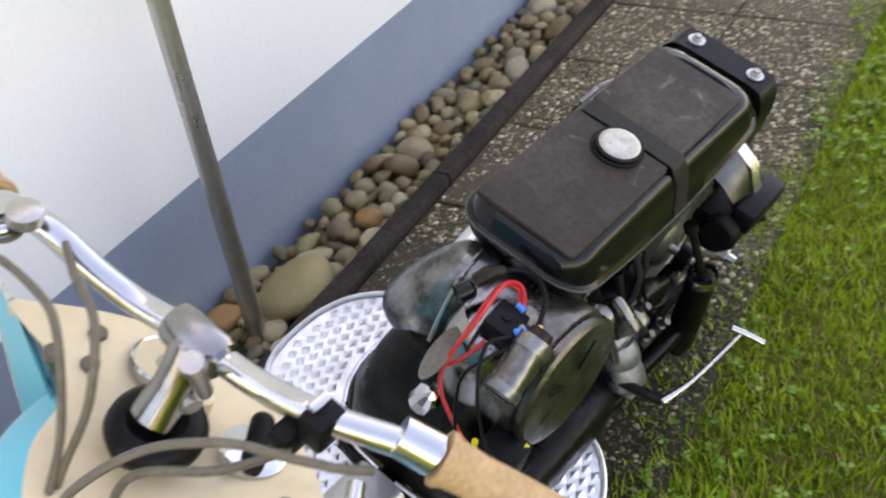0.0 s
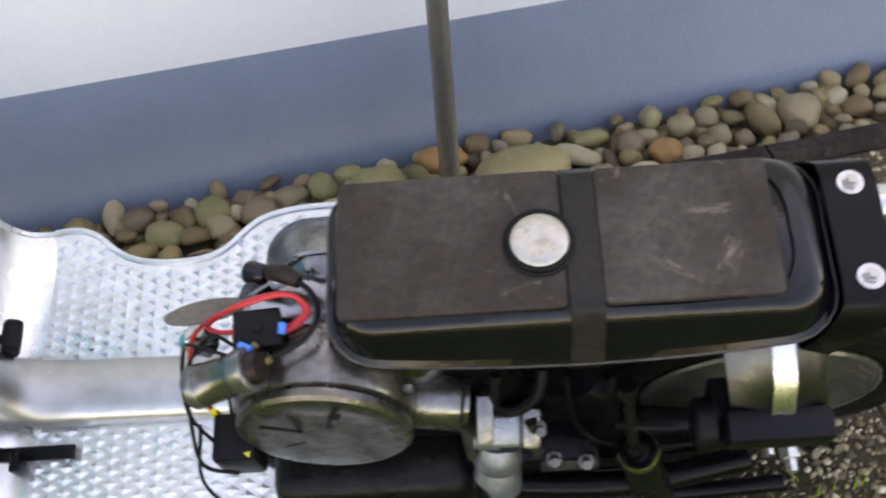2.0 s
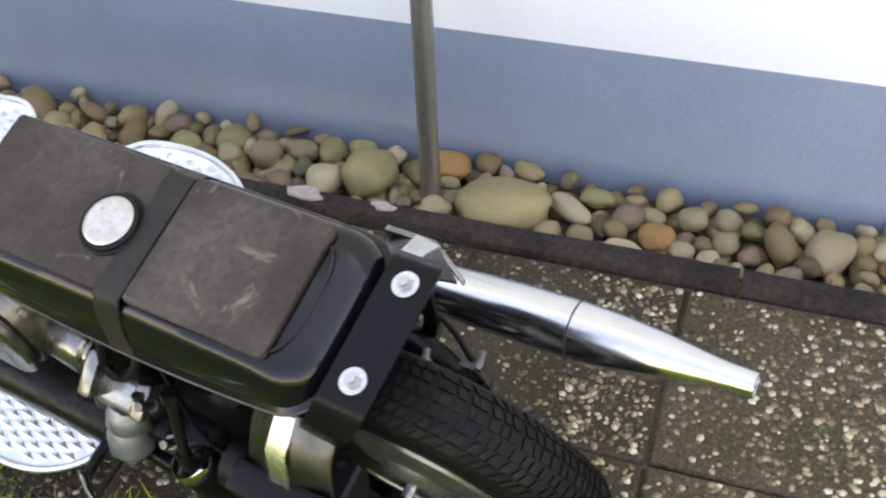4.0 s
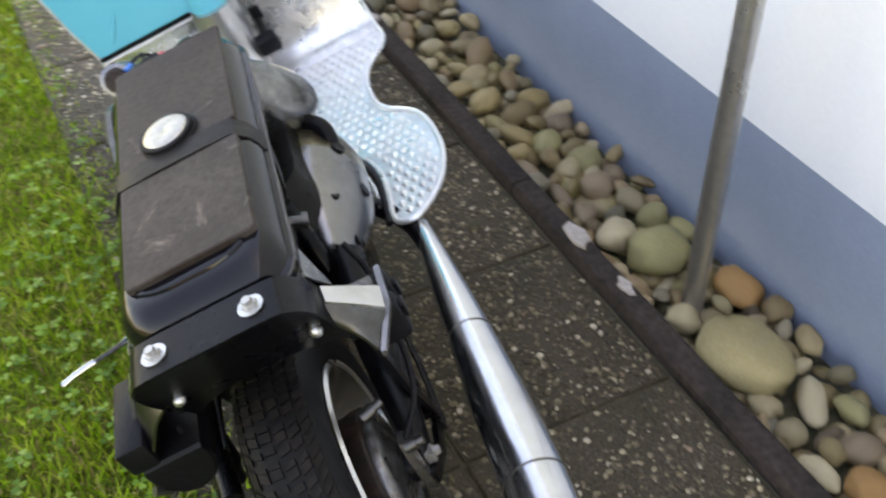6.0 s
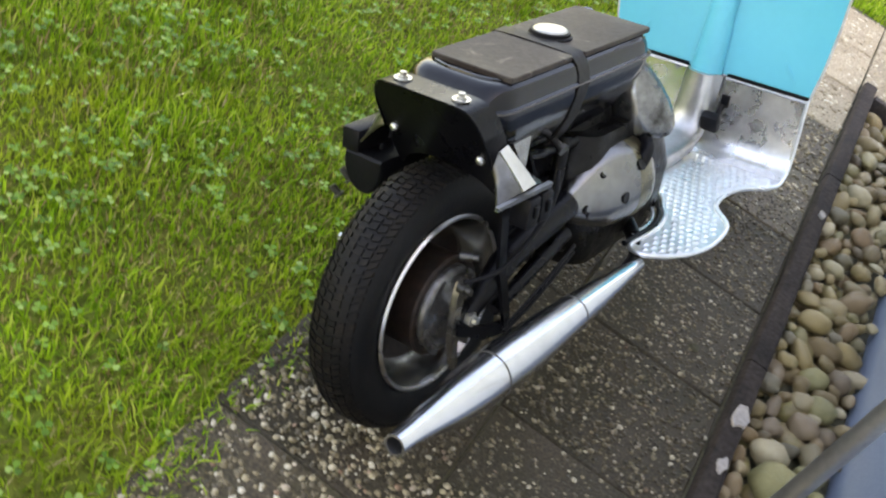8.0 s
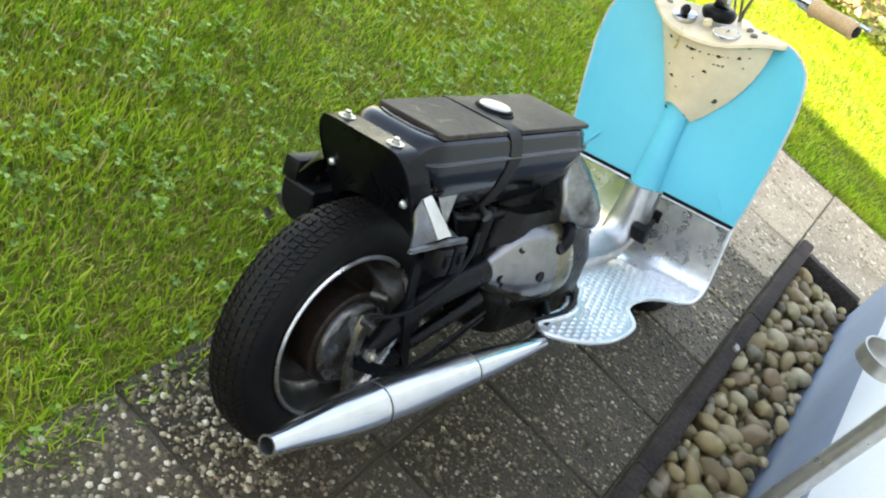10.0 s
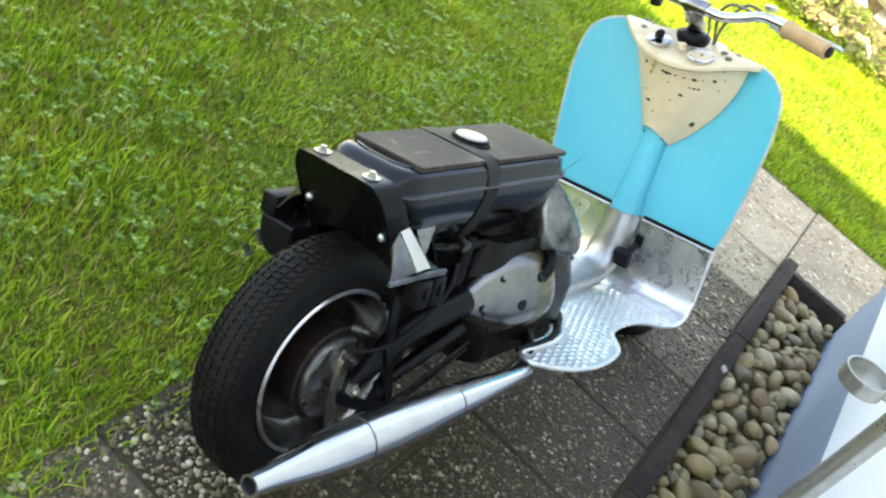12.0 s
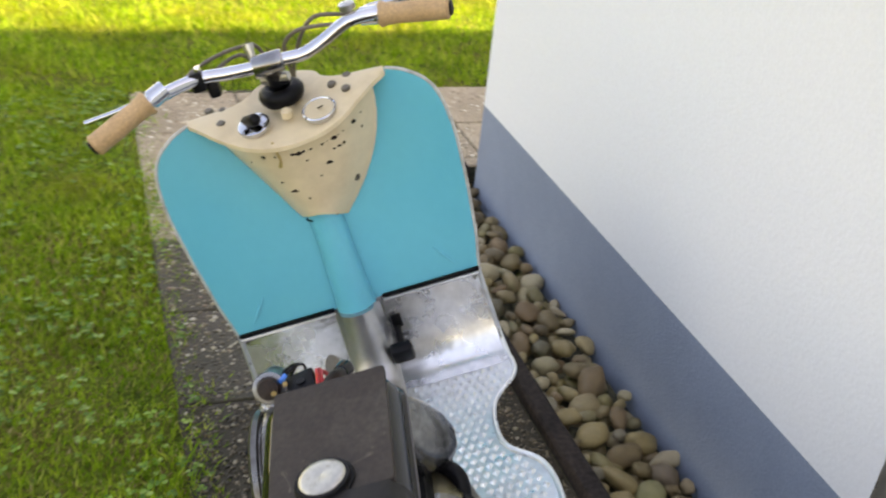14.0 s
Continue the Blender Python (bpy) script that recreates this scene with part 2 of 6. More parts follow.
RIM_PALE = material("pale_cast_rim", (0.15, 0.153, 0.146), 0.3, metal=0.7, grain=0.08, grain_size=60, second=(0.09, 0.09, 0.083), patch_size=12, patch=0.55, rough_var=0.08)
RIM_METAL = material("rim_aluminium", (0.3, 0.3, 0.3), 0.22, metal=1.0, grain=0.1, grain_size=60, second=(0.09, 0.086, 0.082), patch_size=9, patch=0.58, rough_var=0.07)
DRUM_RUST = material("rusty_drum", (0.034, 0.02, 0.015), 0.45, metal=0.4, grain=0.4, grain_size=90, second=(0.02, 0.015, 0.013), patch_size=20, patch=0.5, spec=0.3)
WALL_WHITE = material("white_render", (0.74, 0.755, 0.78), 0.85, grain=0.02, grain_size=130, second=(0.74, 0.755, 0.775), patch_size=2.5, patch=0.5, bump_depth=0.0012, spec=0.2)
WALL_PLINTH = material("blue_grey_plinth_paint", (0.222, 0.275, 0.36), 0.75, grain=0.05, grain_size=170, second=(0.2, 0.248, 0.328), patch_size=3, patch=0.5, bump_depth=0.002, spec=0.3)
ROOF = material("roof_tile", (0.16, 0.08, 0.06), 0.8, grain=0.3, grain_size=20)
SOIL = material("soil", (0.05, 0.045, 0.028), 0.95, grain=0.4, grain_size=70, second=(0.085, 0.075, 0.04), patch_size=6, patch=0.5, bump_depth=0.01)
LAWN_BASE = material("lawn_base", (0.075, 0.115, 0.014), 0.95, grain=0.5, grain_size=60, second=(0.12, 0.115, 0.025), patch_size=4, patch=0.52, bump_depth=0.02, spec=0.1)
KERB = material("dark_mossy_kerb", (0.042, 0.031, 0.026), 0.85, grain=0.4, grain_size=80, second=(0.022, 0.017, 0.015), patch_size=9, patch=0.5, bump_depth=0.004, spec=0.2, flecks=(0.12, 0.1, 0.08), fleck_size=30, fleck_from=0.68)
CONCRETE = material("broken_concrete", (0.34, 0.3, 0.27), 0.85, grain=0.2, grain_size=120, bump_depth=0.003)
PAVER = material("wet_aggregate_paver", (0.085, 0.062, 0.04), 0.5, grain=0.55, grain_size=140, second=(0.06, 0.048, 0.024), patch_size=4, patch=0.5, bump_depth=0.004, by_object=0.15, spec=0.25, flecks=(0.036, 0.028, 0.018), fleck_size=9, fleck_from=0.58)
# Sandy slabs past the house corner, colour raised for the open skylight.
PAVER_SKYLIT = material("skylit_sandy_paver", (0.38, 0.305, 0.21), 0.7, grain=0.4, grain_size=130, second=(0.28, 0.22, 0.145), patch_size=5, patch=0.5, bump_depth=0.004, by_object=0.15, spec=0.3)
# Finer-stoned slabs round the scooter, colour also darkened for the shade there.
AGGREGATE_FINE_SHADED = ramp_material("shaded_fine_stones", [(0.0, (0.028, 0.0208, 0.012)), (0.4, (0.064, 0.048, 0.0272)), (0.68, (0.12, 0.092, 0.052)), (0.86, (0.224, 0.18, 0.112)), (0.95, (0.44, 0.384, 0.288)), (1.0, (0.112, 0.056, 0.032))], "island", rough=0.4, grain=0.25, grain_size=150, bump_depth=0.001)
PAVER_FINE_SHADED = material("shaded_fine_paver", (0.054, 0.04, 0.026), 0.55, grain=0.55, grain_size=170, second=(0.036, 0.029, 0.016), patch_size=4, patch=0.5, bump_depth=0.004, by_object=0.15, spec=0.22)
AGGREGATE_SKYLIT = ramp_material("skylit_aggregate_stones", [(0.0, (0.2, 0.15, 0.095)), (0.4, (0.34, 0.27, 0.175)), (0.75, (0.5, 0.42, 0.3)), (1.0, (0.68, 0.61, 0.48))], "island", rough=0.6, grain=0.25, grain_size=150, bump_depth=0.001)
AGGREGATE = ramp_material("aggregate_stones", [(0.0, (0.0503, 0.0372, 0.0202)), (0.35, (0.121, 0.0909, 0.0503)), (0.6, (0.211, 0.161, 0.0886)), (0.8, (0.363, 0.292, 0.182)), (0.93, (0.584, 0.514, 0.392)), (1.0, (0.202, 0.101, 0.0554))], "island", rough=0.4, grain=0.25, grain_size=150, bump_depth=0.001)
PEBBLE = ramp_material("river_pebbles", [(0.0, (0.12, 0.08, 0.035)), (0.12, (0.36, 0.26, 0.115)), (0.26, (0.08, 0.052, 0.03)), (0.4, (0.44, 0.33, 0.17)), (0.52, (0.19, 0.13, 0.06)), (0.64, (0.25, 0.15, 0.075)), (0.76, (0.5, 0.41, 0.26)), (0.86, (0.25, 0.2, 0.08)), (0.94, (0.13, 0.11, 0.075)), (1.0, (0.36, 0.3, 0.2))], "object", rough=0.38, grain=0.42, grain_size=36, bump_depth=0.003, stain=(0.14, 0.1, 0.035), stain_size=26)
PEBBLE_FAR = ramp_material("river_pebbles_rest", [(0.0, (0.17, 0.12, 0.055)), (0.3, (0.32, 0.24, 0.11)), (0.6, (0.18, 0.115, 0.06)), (0.85, (0.44, 0.35, 0.2)), (1.0, (0.15, 0.13, 0.09))], "island", rough=0.45, grain=0.3, grain_size=45, bump_depth=0.003, stain=(0.16, 0.14, 0.035), stain_size=22)
PEBBLE_ORANGE = material("orange_stone", (0.4, 0.2, 0.06), 0.5, grain=0.25, grain_size=60, second=(0.26, 0.13, 0.055), patch_size=25, patch=0.55, bump_depth=0.002)
PEBBLE_MOSSY = material("mossy_tan_boulder", (0.32, 0.24, 0.105), 0.6, grain=0.25, grain_size=70, second=(0.36, 0.3, 0.15), patch_size=14, patch=0.52, bump_depth=0.003, flecks=(0.14, 0.125, 0.035), fleck_size=25, fleck_from=0.63)
PEBBLE_OLIVE = material("mossy_olive_stone", (0.25, 0.21, 0.075), 0.5, grain=0.25, grain_size=45, second=(0.34, 0.3, 0.15), patch_size=16, patch=0.52, bump_depth=0.003, by_object=0.2, flecks=(0.13, 0.11, 0.035), fleck_size=25, fleck_from=0.6)
PEBBLE_PALE = material("pale_stone", (0.45, 0.37, 0.235), 0.5, grain=0.2, grain_size=50, second=(0.33, 0.26, 0.14), patch_size=20, patch=0.55, bump_depth=0.002, by_object=0.15)
PEBBLE_TAN = material("tan_stone", (0.36, 0.28, 0.16), 0.45, grain=0.25, grain_size=50, second=(0.26, 0.2, 0.1), patch_size=22, patch=0.52, bump_depth=0.002, by_object=0.25)
PEBBLE_BROWN = material("brown_stone", (0.21, 0.145, 0.085), 0.42, grain=0.25, grain_size=50, second=(0.145, 0.1, 0.06), patch_size=22, patch=0.52, bump_depth=0.002, by_object=0.3)
GRASS = ramp_material("grass_blades", [(0.0, (0.0911, 0.193, 0.0107)), (0.3, (0.171, 0.332, 0.015)), (0.6, (0.258, 0.418, 0.0236)), (0.85, (0.365, 0.482, 0.0429)), (1.0, (0.461, 0.482, 0.107))], "island", rough=0.6, grain=0.35, grain_size=3.0, bump_depth=0.0, stain=(0.36, 0.39, 0.035), stain_size=2.6, spec=0.15, leaf=0.45)
STRAW = ramp_material("dry_thatch_blades", [(0.0, (0.2, 0.13, 0.055)), (0.5, (0.34, 0.24, 0.1)), (1.0, (0.5, 0.4, 0.2))], "island", rough=0.7, grain=0.3, grain_size=3.0, bump_depth=0.0, spec=0.15, leaf=0.25)
CLOVER = ramp_material("clover_leaves", [(0.0, (0.0627, 0.157, 0.0146)), (0.45, (0.115, 0.251, 0.023)), (0.8, (0.209, 0.366, 0.0522)), (1.0, (0.314, 0.439, 0.115))], "island", rough=0.45, grain=0.25, grain_size=6, bump_depth=0.0, spec=0.3, leaf=0.35)
LOG_END = ramp_material("split_logs", [(0.0, (0.42, 0.2, 0.11)), (0.5, (0.5, 0.27, 0.16)), (0.8, (0.32, 0.15, 0.09)), (1.0, (0.16, 0.08, 0.05))], "object", rough=0.8, grain=0.3, grain_size=20, bump_depth=0.01)
LOG_PALE = ramp_material("weathered_logs", [(0.0, (0.5, 0.42, 0.3)), (0.5, (0.62, 0.55, 0.42)), (0.8, (0.4, 0.3, 0.2)), (1.0, (0.2, 0.13, 0.08))], "object", rough=0.8, grain=0.3, grain_size=20, bump_depth=0.01)
SHRUB = ramp_material("shrub_leaves", [(0.0, (0.08, 0.16, 0.02)), (0.6, (0.16, 0.24, 0.04)), (1.0, (0.3, 0.32, 0.12))], "island", rough=0.6, bump_depth=0.0, leaf=0.35)


# ---- mesh helpers ----
def finish(bm, name, mat, angle=38, smooth=True):
    bmesh.ops.recalc_face_normals(bm, faces=bm.faces)
    me = bpy.data.meshes.new(name)
    bm.to_mesh(me)
    bm.free()
    me.materials.append(mat)
    if smooth:
        me.shade_smooth()
        me.set_sharp_from_angle(angle=radians(angle))
    return me


def part(name, bm, mat, parent, label="", angle=38):
    """One mesh object under a thing or a part, in the thing's own space."""
    ob = new(name, finish(bm, name, mat, angle))
    ob.parent = parent
    if label:
        ob["label"] = label
    return ob


def thing(name, bm, mat, label, category, kind="", group="", angle=38):
    return tagged(new(name, finish(bm, name, mat, angle)), label, category, group, kind)


def boxy(centre, size, bevel=0.002, turn=None, segments=2, bm=None):
    bm = bm or bmesh.new()
    made = bmesh.ops.create_cube(bm, size=1.0)["verts"]
    bmesh.ops.scale(bm, vec=size, verts=made)
    if bevel:
        edges = list({e for vt in made for e in vt.link_edges})
        got = bmesh.ops.bevel(bm, geom=edges, offset=bevel, segments=segments, affect="EDGES", profile=0.5)
        made = list({vt for f in got["faces"] for vt in f.verts} | {vt for vt in made if vt.is_valid})
    m = Matrix.Translation(centre) @ (turn.to_4x4() if turn is not None else Matrix())
    bmesh.ops.transform(bm, matrix=m, verts=made)
    return bm


def rings(rows, bm=None, caps=True, closed=True):
    """Skin between rows of points of equal count."""
    bm = bm or bmesh.new()
    vs = [[bm.verts.new(p) for p in row] for row in rows]
    k = len(vs[0])
    for a, b in zip(vs, vs[1:]):
        for i in range(k if closed else k - 1):
            j = (i + 1) % k
            bm.faces.new((a[i], a[j], b[j], b[i]))
    if caps and closed:
        bm.faces.new(vs[0])
        bm.faces.new(vs[-1][::-1])
    return bm


def curve_points(pts, per=6, closed=False):
    """Smooth run through the points."""
    P = [Vector(p) for p in pts]
    out = []
    k = len(P)
    for i in range(k if closed else k - 1):
        p1, p2 = P[i], P[(i + 1) % k]
        p0 = P[(i - 1) % k] if closed or i > 0 else p1 * 2 - p2
        p3 = P[(i + 2) % k] if closed or i + 2 < k else p2 * 2 - p1
        for s in range(per):
            q = s / per
            out.append(0.5 * ((2 * p1) + (p2 - p0) * q + (2 * p0 - 5 * p1 + 4 * p2 - p3) * q * q + (3 * p1 - p0 - 3 * p2 + p3) * q ** 3))
    if not closed:
        out.append(P[-1])
    return out


def sweep(pts, r, n=10, bm=None, per=6, closed=False):
    """A round bar along a smooth run of points; r is one radius or one for each given point."""
    P = curve_points(pts, per, closed) if per else [Vector(p) for p in pts]
    if isinstance(r, (list, tuple)):
        q = np.linspace(0, len(r) - 1, len(P))
        R = np.interp(q, range(len(r)), r)
    else:
        R = [r] * len(P)
    rows = []
    side = None
    for i, p in enumerate(P):
        if closed:
            d = (P[(i + 1) % len(P)] - P[i - 1]).normalized()
        else:
            d = (P[min(i + 1, len(P) - 1)] - P[max(i - 1, 0)]).normalized()
        if side is None:
            side = d.orthogonal().normalized()
        side = (side - d * side.dot(d)).normalized()
        up = d.cross(side)
        rows.append([p + (side * math.cos(a) + up * math.sin(a)) * R[i] for a in (2 * math.pi * j / n for j in range(n))])
    if closed:
        rows.append(rows[0])
    return rings(rows, bm, caps=not closed)


def lathe(profile, axis, centre, n=36, bm=None):
    """Turned shape: profile of (along, radius) round the axis through the centre."""
    d = Vector(axis).normalized()
    s = d.orthogonal().normalized()
    t = d.cross(s)
    c = Vector(centre)
    rows = [[c + d * a + (s * math.cos(q) + t * math.sin(q)) * max(r, 0.0004) for q in (2 * math.pi * j / n for j in range(n))] for a, r in profile]
    return rings(rows, bm)


def hoop(profile, axis, centre, n=36):
    """Turned ring: a closed profile of (along, radius) round the axis, open in the middle."""
    bm = bmesh.new()
    d = Vector(axis).normalized()
    s = d.orthogonal().normalized()
    t = d.cross(s)
    c = Vector(centre)
    vs = [[bm.verts.new(c + d * a + (s * math.cos(q) + t * math.sin(q)) * r) for q in (2 * math.pi * j / n for j in range(n))] for a, r in profile]
    for i in range(len(vs)):
        a, b = vs[i], vs[(i + 1) % len(vs)]
        for j in range(n):
            bm.faces.new((a[j], a[(j + 1) % n], b[(j + 1) % n], b[j]))
    return bm


def round_rect(u0, u1, v0, v1, r, n=6):
    out = []
    for cu, cv, a0 in ((u1 - r, v1 - r, 0), (u0 + r, v1 - r, 90), (u0 + r, v0 + r, 180), (u1 - r, v0 + r, 270)):
        for i in range(n + 1):
            a = radians(a0 + 90 * i / n)
            out.append((cu + r * math.cos(a), cv + r * math.sin(a)))
    return out


def plate(outline, low, high, place, edge=0.0, bm=None):
    """A flat plate: outline of 2D points, between two heights, with place(a, b, h) to set it in space."""
    bm = bm or bmesh.new()
    if edge:
        c = np.mean(outline, axis=0)
        k = len(outline)
        inner = []
        for i, p in enumerate(outline):
            t = np.subtract(outline[(i + 1) % k], outline[i - 1])
            nrm = np.array((-t[1], t[0])) / (np.hypot(*t) + 1e-9)
            inner.append(np.asarray(p) + nrm * edge)
        area = sum(outline[i - 1][0] * outline[i][1] - outline[i][0] * outline[i - 1][1] for i in range(k))
        if area < 0:
            inner = [2 * np.asarray(p) - q for p, q in zip(outline, inner)]
        rows = [[place(*p, low) for p in outline], [place(*p, high - edge) for p in outline], [place(*p, high) for p in inner]]
    else:
        rows = [[place(*p, low) for p in outline], [place(*p, high) for p in outline]]
    return rings(rows, bm)


def uvw(a, b, h):
    return Vector((a, b, h))


def ribbon(path, width_dir, width, thick, bm=None):
    """A flat strap: runs along the path, wide along width_dir, thick along the normal."""
    P = [Vector(p) for p in path]
    wd = Vector(width_dir).normalized() * (width / 2)
    rows = []
    for i, p in enumerate(P):
        d = (P[min(i + 1, len(P) - 1)] - P[max(i - 1, 0)]).normalized()
        nrm = d.cross(wd).normalized() * thick
        rows.append([p - wd, p + wd, p + wd + nrm, p - wd + nrm])
    return rings(rows, bm)


def inside(p, poly):
    x, y = p
    hit = False
    for i in range(len(poly)):
        (x1, y1), (x2, y2) = poly[i - 1], poly[i]
        if (y1 > y) != (y2 > y) and x < (x2 - x1) * (y - y1) / (y2 - y1) + x1:
            hit = not hit
    return hit


def mesh_from(name, verts, faces, mat, smooth=True):
    me = bpy.data.meshes.new(name)
    me.from_pydata(verts, [], faces)
    me.materials.append(mat)
    if smooth:
        me.shade_smooth()
    return me


# ---- ground, path and house ----
LAWN_Y, FAR_X = -0.29, -2.64          # lawn's edge along the path, and past the house's corner
KERB_Y, BED_Y, WALL_Y = 0.4, 0.45, 0.68
HOUSE_X, BAND = -1.769, 0.262

bm = bmesh.new()
bmesh.ops.create_grid(bm, x_segments=2, y_segments=2, size=300)
for vt in bm.verts:
    vt.co.z = -0.075
thing("ground", bm, SOIL, "soil and lawn ground round the house", "ground", "structure")


def lawn_patch(name, x0, x1, y0, y1):
    bm = bmesh.new()
    nx, ny = max(2, int((x1 - x0) / 0.25)), max(2, int((y1 - y0) / 0.25))
    grid = [[bm.verts.new((x0 + (x1 - x0) * i / nx, y0 + (y1 - y0) * j / ny,
                           -0.012 + 0.014 * noise.noise(Vector((x0 + (x1 - x0) * i / nx, y0 + (y1 - y0) * j / ny, 3)) * 1.3))) for j in range(ny + 1)] for i in range(nx + 1)]
    for i in range(nx):
        for j in range(ny):
            bm.faces.new((grid[i][j], grid[i + 1][j], grid[i + 1][j + 1], grid[i][j + 1]))
    return thing(name, bm, LAWN_BASE, "short mown green lawn ground", "lawn", "structure")


lawn_patch("lawn_beside_path", FAR_X, 6.0, -9.0, LAWN_Y - 0.03)
lawn_patch("lawn_past_corner", -14.0, FAR_X, -9.0, 9.0)


def prism(x0, x1, y0, y1, z0, z1, bevel=0.0):
    return boxy(((x0 + x1) / 2, (y0 + y1) / 2, (z0 + z1) / 2), (x1 - x0, y1 - y0, z1 - z0), bevel)


HOUSE_TOP, HOUSE_BACK, HOUSE_END = 6.0, 9.0, 9.0
thing("wall_south_plinth", prism(HOUSE_X, HOUSE_END, WALL_Y, WALL_Y + 0.3, -0.15, BAND), WALL_PLINTH, "blue-grey painted plinth of the house wall", "wall", "structure")
thing("wall_south", prism(HOUSE_X, HOUSE_END, WALL_Y, WALL_Y + 0.3, BAND, HOUSE_TOP), WALL_WHITE, "white rendered house wall above a blue-grey plinth", "wall", "structure")
thing("wall_west_plinth", prism(HOUSE_X, HOUSE_X + 0.3, WALL_Y + 0.3, HOUSE_BACK, -0.15, BAND), WALL_PLINTH, "blue-grey painted plinth of the end wall", "wall", "structure")
thing("wall_west", prism(HOUSE_X, HOUSE_X + 0.3, WALL_Y + 0.3, HOUSE_BACK, BAND, HOUSE_TOP), WALL_WHITE, "white rendered end wall of the house", "wall", "structure")
thing("wall_east", prism(HOUSE_END - 0.3, HOUSE_END, WALL_Y + 0.3, HOUSE_BACK, -0.15, HOUSE_TOP), WALL_WHITE, "white rendered far end wall of the house", "wall", "structure")
thing("wall_north", prism(HOUSE_X + 0.3, HOUSE_END - 0.3, HOUSE_BACK - 0.3, HOUSE_BACK, -0.15, HOUSE_TOP), WALL_WHITE, "white rendered back wall of the house", "wall", "structure")
thing("roof", prism(HOUSE_X - 0.02, HOUSE_END + 0.02, WALL_Y - 0.02, HOUSE_BACK + 0.02, HOUSE_TOP, HOUSE_TOP + 0.15), ROOF, "plain dark red house roof", "roof", "structure")

# soil bed under the pebbles
bed = thing("pebble_bed", prism(-1.82, 4.2, BED_Y, WALL_Y - 0.001, -0.3, -0.062), SOIL, "dark soil strip filled with river pebbles along the house wall", "pebble bed", "structure")

# kerb stones
kerb = tagged(new("kerb"), "dark mossy concrete edging between path and pebbles", "kerb", "", "structure")


def kerb_stone(length):
    prof = [(0, -0.12), (0, 0.014), (0.006, 0.022), (0.04, 0.024), (0.048, 0.018), (0.05, 0.0), (0.05, -0.12)]
    rows = []
    n = 14
    for i in range(n + 1):
        x = length * i / n
        rows.append([(x, y + 0.0025 * noise.noise(Vector((x * 9, y * 40, z * 9))), z + 0.003 * noise.noise(Vector((x * 7 + 5, y * 40, z * 9)))) for y, z in prof])
    return rings(rows)


me = finish(kerb_stone(0.994), "kerb_stone", KERB)
for i in range(6):
    x0 = 0.854 - 3.0 + 1.0 * i
    k = new("edging_stone", me)
    k.parent = kerb
    k.location = (x0 + 0.206 if i == 0 else x0, KERB_Y, 0)
    if i == 0:
        k.scale = (0.79, 1, 1)
me = finish(kerb_stone(0.228), "cross_edging", KERB)
k = new("edging_stone", me)
k.parent = kerb
k.matrix_local = pose(-1.83, BED_Y + 0.001, 0, 0, 0, 90) @ Matrix.Translation((0, -0.05 + 0.05, 0))

# broken pale chips lying on the kerb
def chip(name, x, y, s, label):
    random.seed(int(x * 1000) + 7)
    out = [(x + s * (1 + 0.4 * random.uniform(-1, 1)) * math.cos(a) * 1.3, y + s * 0.55 * (1 + 0.4 * random.uniform(-1, 1)) * math.sin(a)) for a in (2 * math.pi * j / 11 for j in range(11))]
    return thing(name, plate(out, 0.02, 0.029, uvw, 0.002), CONCRETE, label, "concrete chip", "", "concrete chips on the kerb")


chip("concrete_chip", 0.05, 0.432, 0.03, "pale broken concrete flake on the dark kerb")
chip("concrete_chip", 0.205, 0.43, 0.02, "small pale concrete flake on the dark kerb")
chip("concrete_chip", -0.9, 0.43, 0.015, "small pale concrete flake on the dark kerb")

# paving slabs
PITCH, SLAB_X0 = 0.375, 0.02
paving = tagged(new("pavement"), "path of worn wet exposed-aggregate paving slabs", "pavement", "", "structure")


def slab(wx, wy, mat):
    bm = boxy((0, 0, -0.025), (wx, wy, 0.05), 0.004, segments=1)
    return finish(bm, "slab", mat)


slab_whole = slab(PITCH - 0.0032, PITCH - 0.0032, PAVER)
slab_fine_shaded = slab(PITCH - 0.0032, PITCH - 0.0032, PAVER_FINE_SHADED)
slab_skylit = slab(PITCH - 0.006, PITCH - 0.006, PAVER_SKYLIT)
slabs = []
for i in range(-7, 14):
    for j in (0, 1):
        x = SLAB_X0 + PITCH * (i + 0.5)
        slabs.append((x, KERB_Y - 0.004 - PITCH * (j + 0.5)))
for j in range(0, 14):
    for i in (-8, -9) if j < 2 else (-6, -7):
        slabs.append((SLAB_X0 + PITCH * (i + 0.5) if j < 2 else -1.88 - 0.004 - PITCH * (-i - 5.5) + 0.0, KERB_Y - 0.004 - PITCH * (1.5 - j) if j >= 2 else KERB_Y - 0.004 - PITCH * (j + 0.5)))
for x, y in slabs:
    if y > 0.4 and x > -1.9 or x < FAR_X - 0.12:
        continue
    s = new("slab", slab_skylit if x < -1.45 else slab_fine_shaded if -0.75 < x < 0.62 else slab_whole)
    s.parent = paving
    s.location = (x, y, random.uniform(-0.002, 0.001))
    s.rotation_euler = (random.uniform(-0.004, 0.004), random.uniform(-0.004, 0.004), random.uniform(-0.006, 0.006))

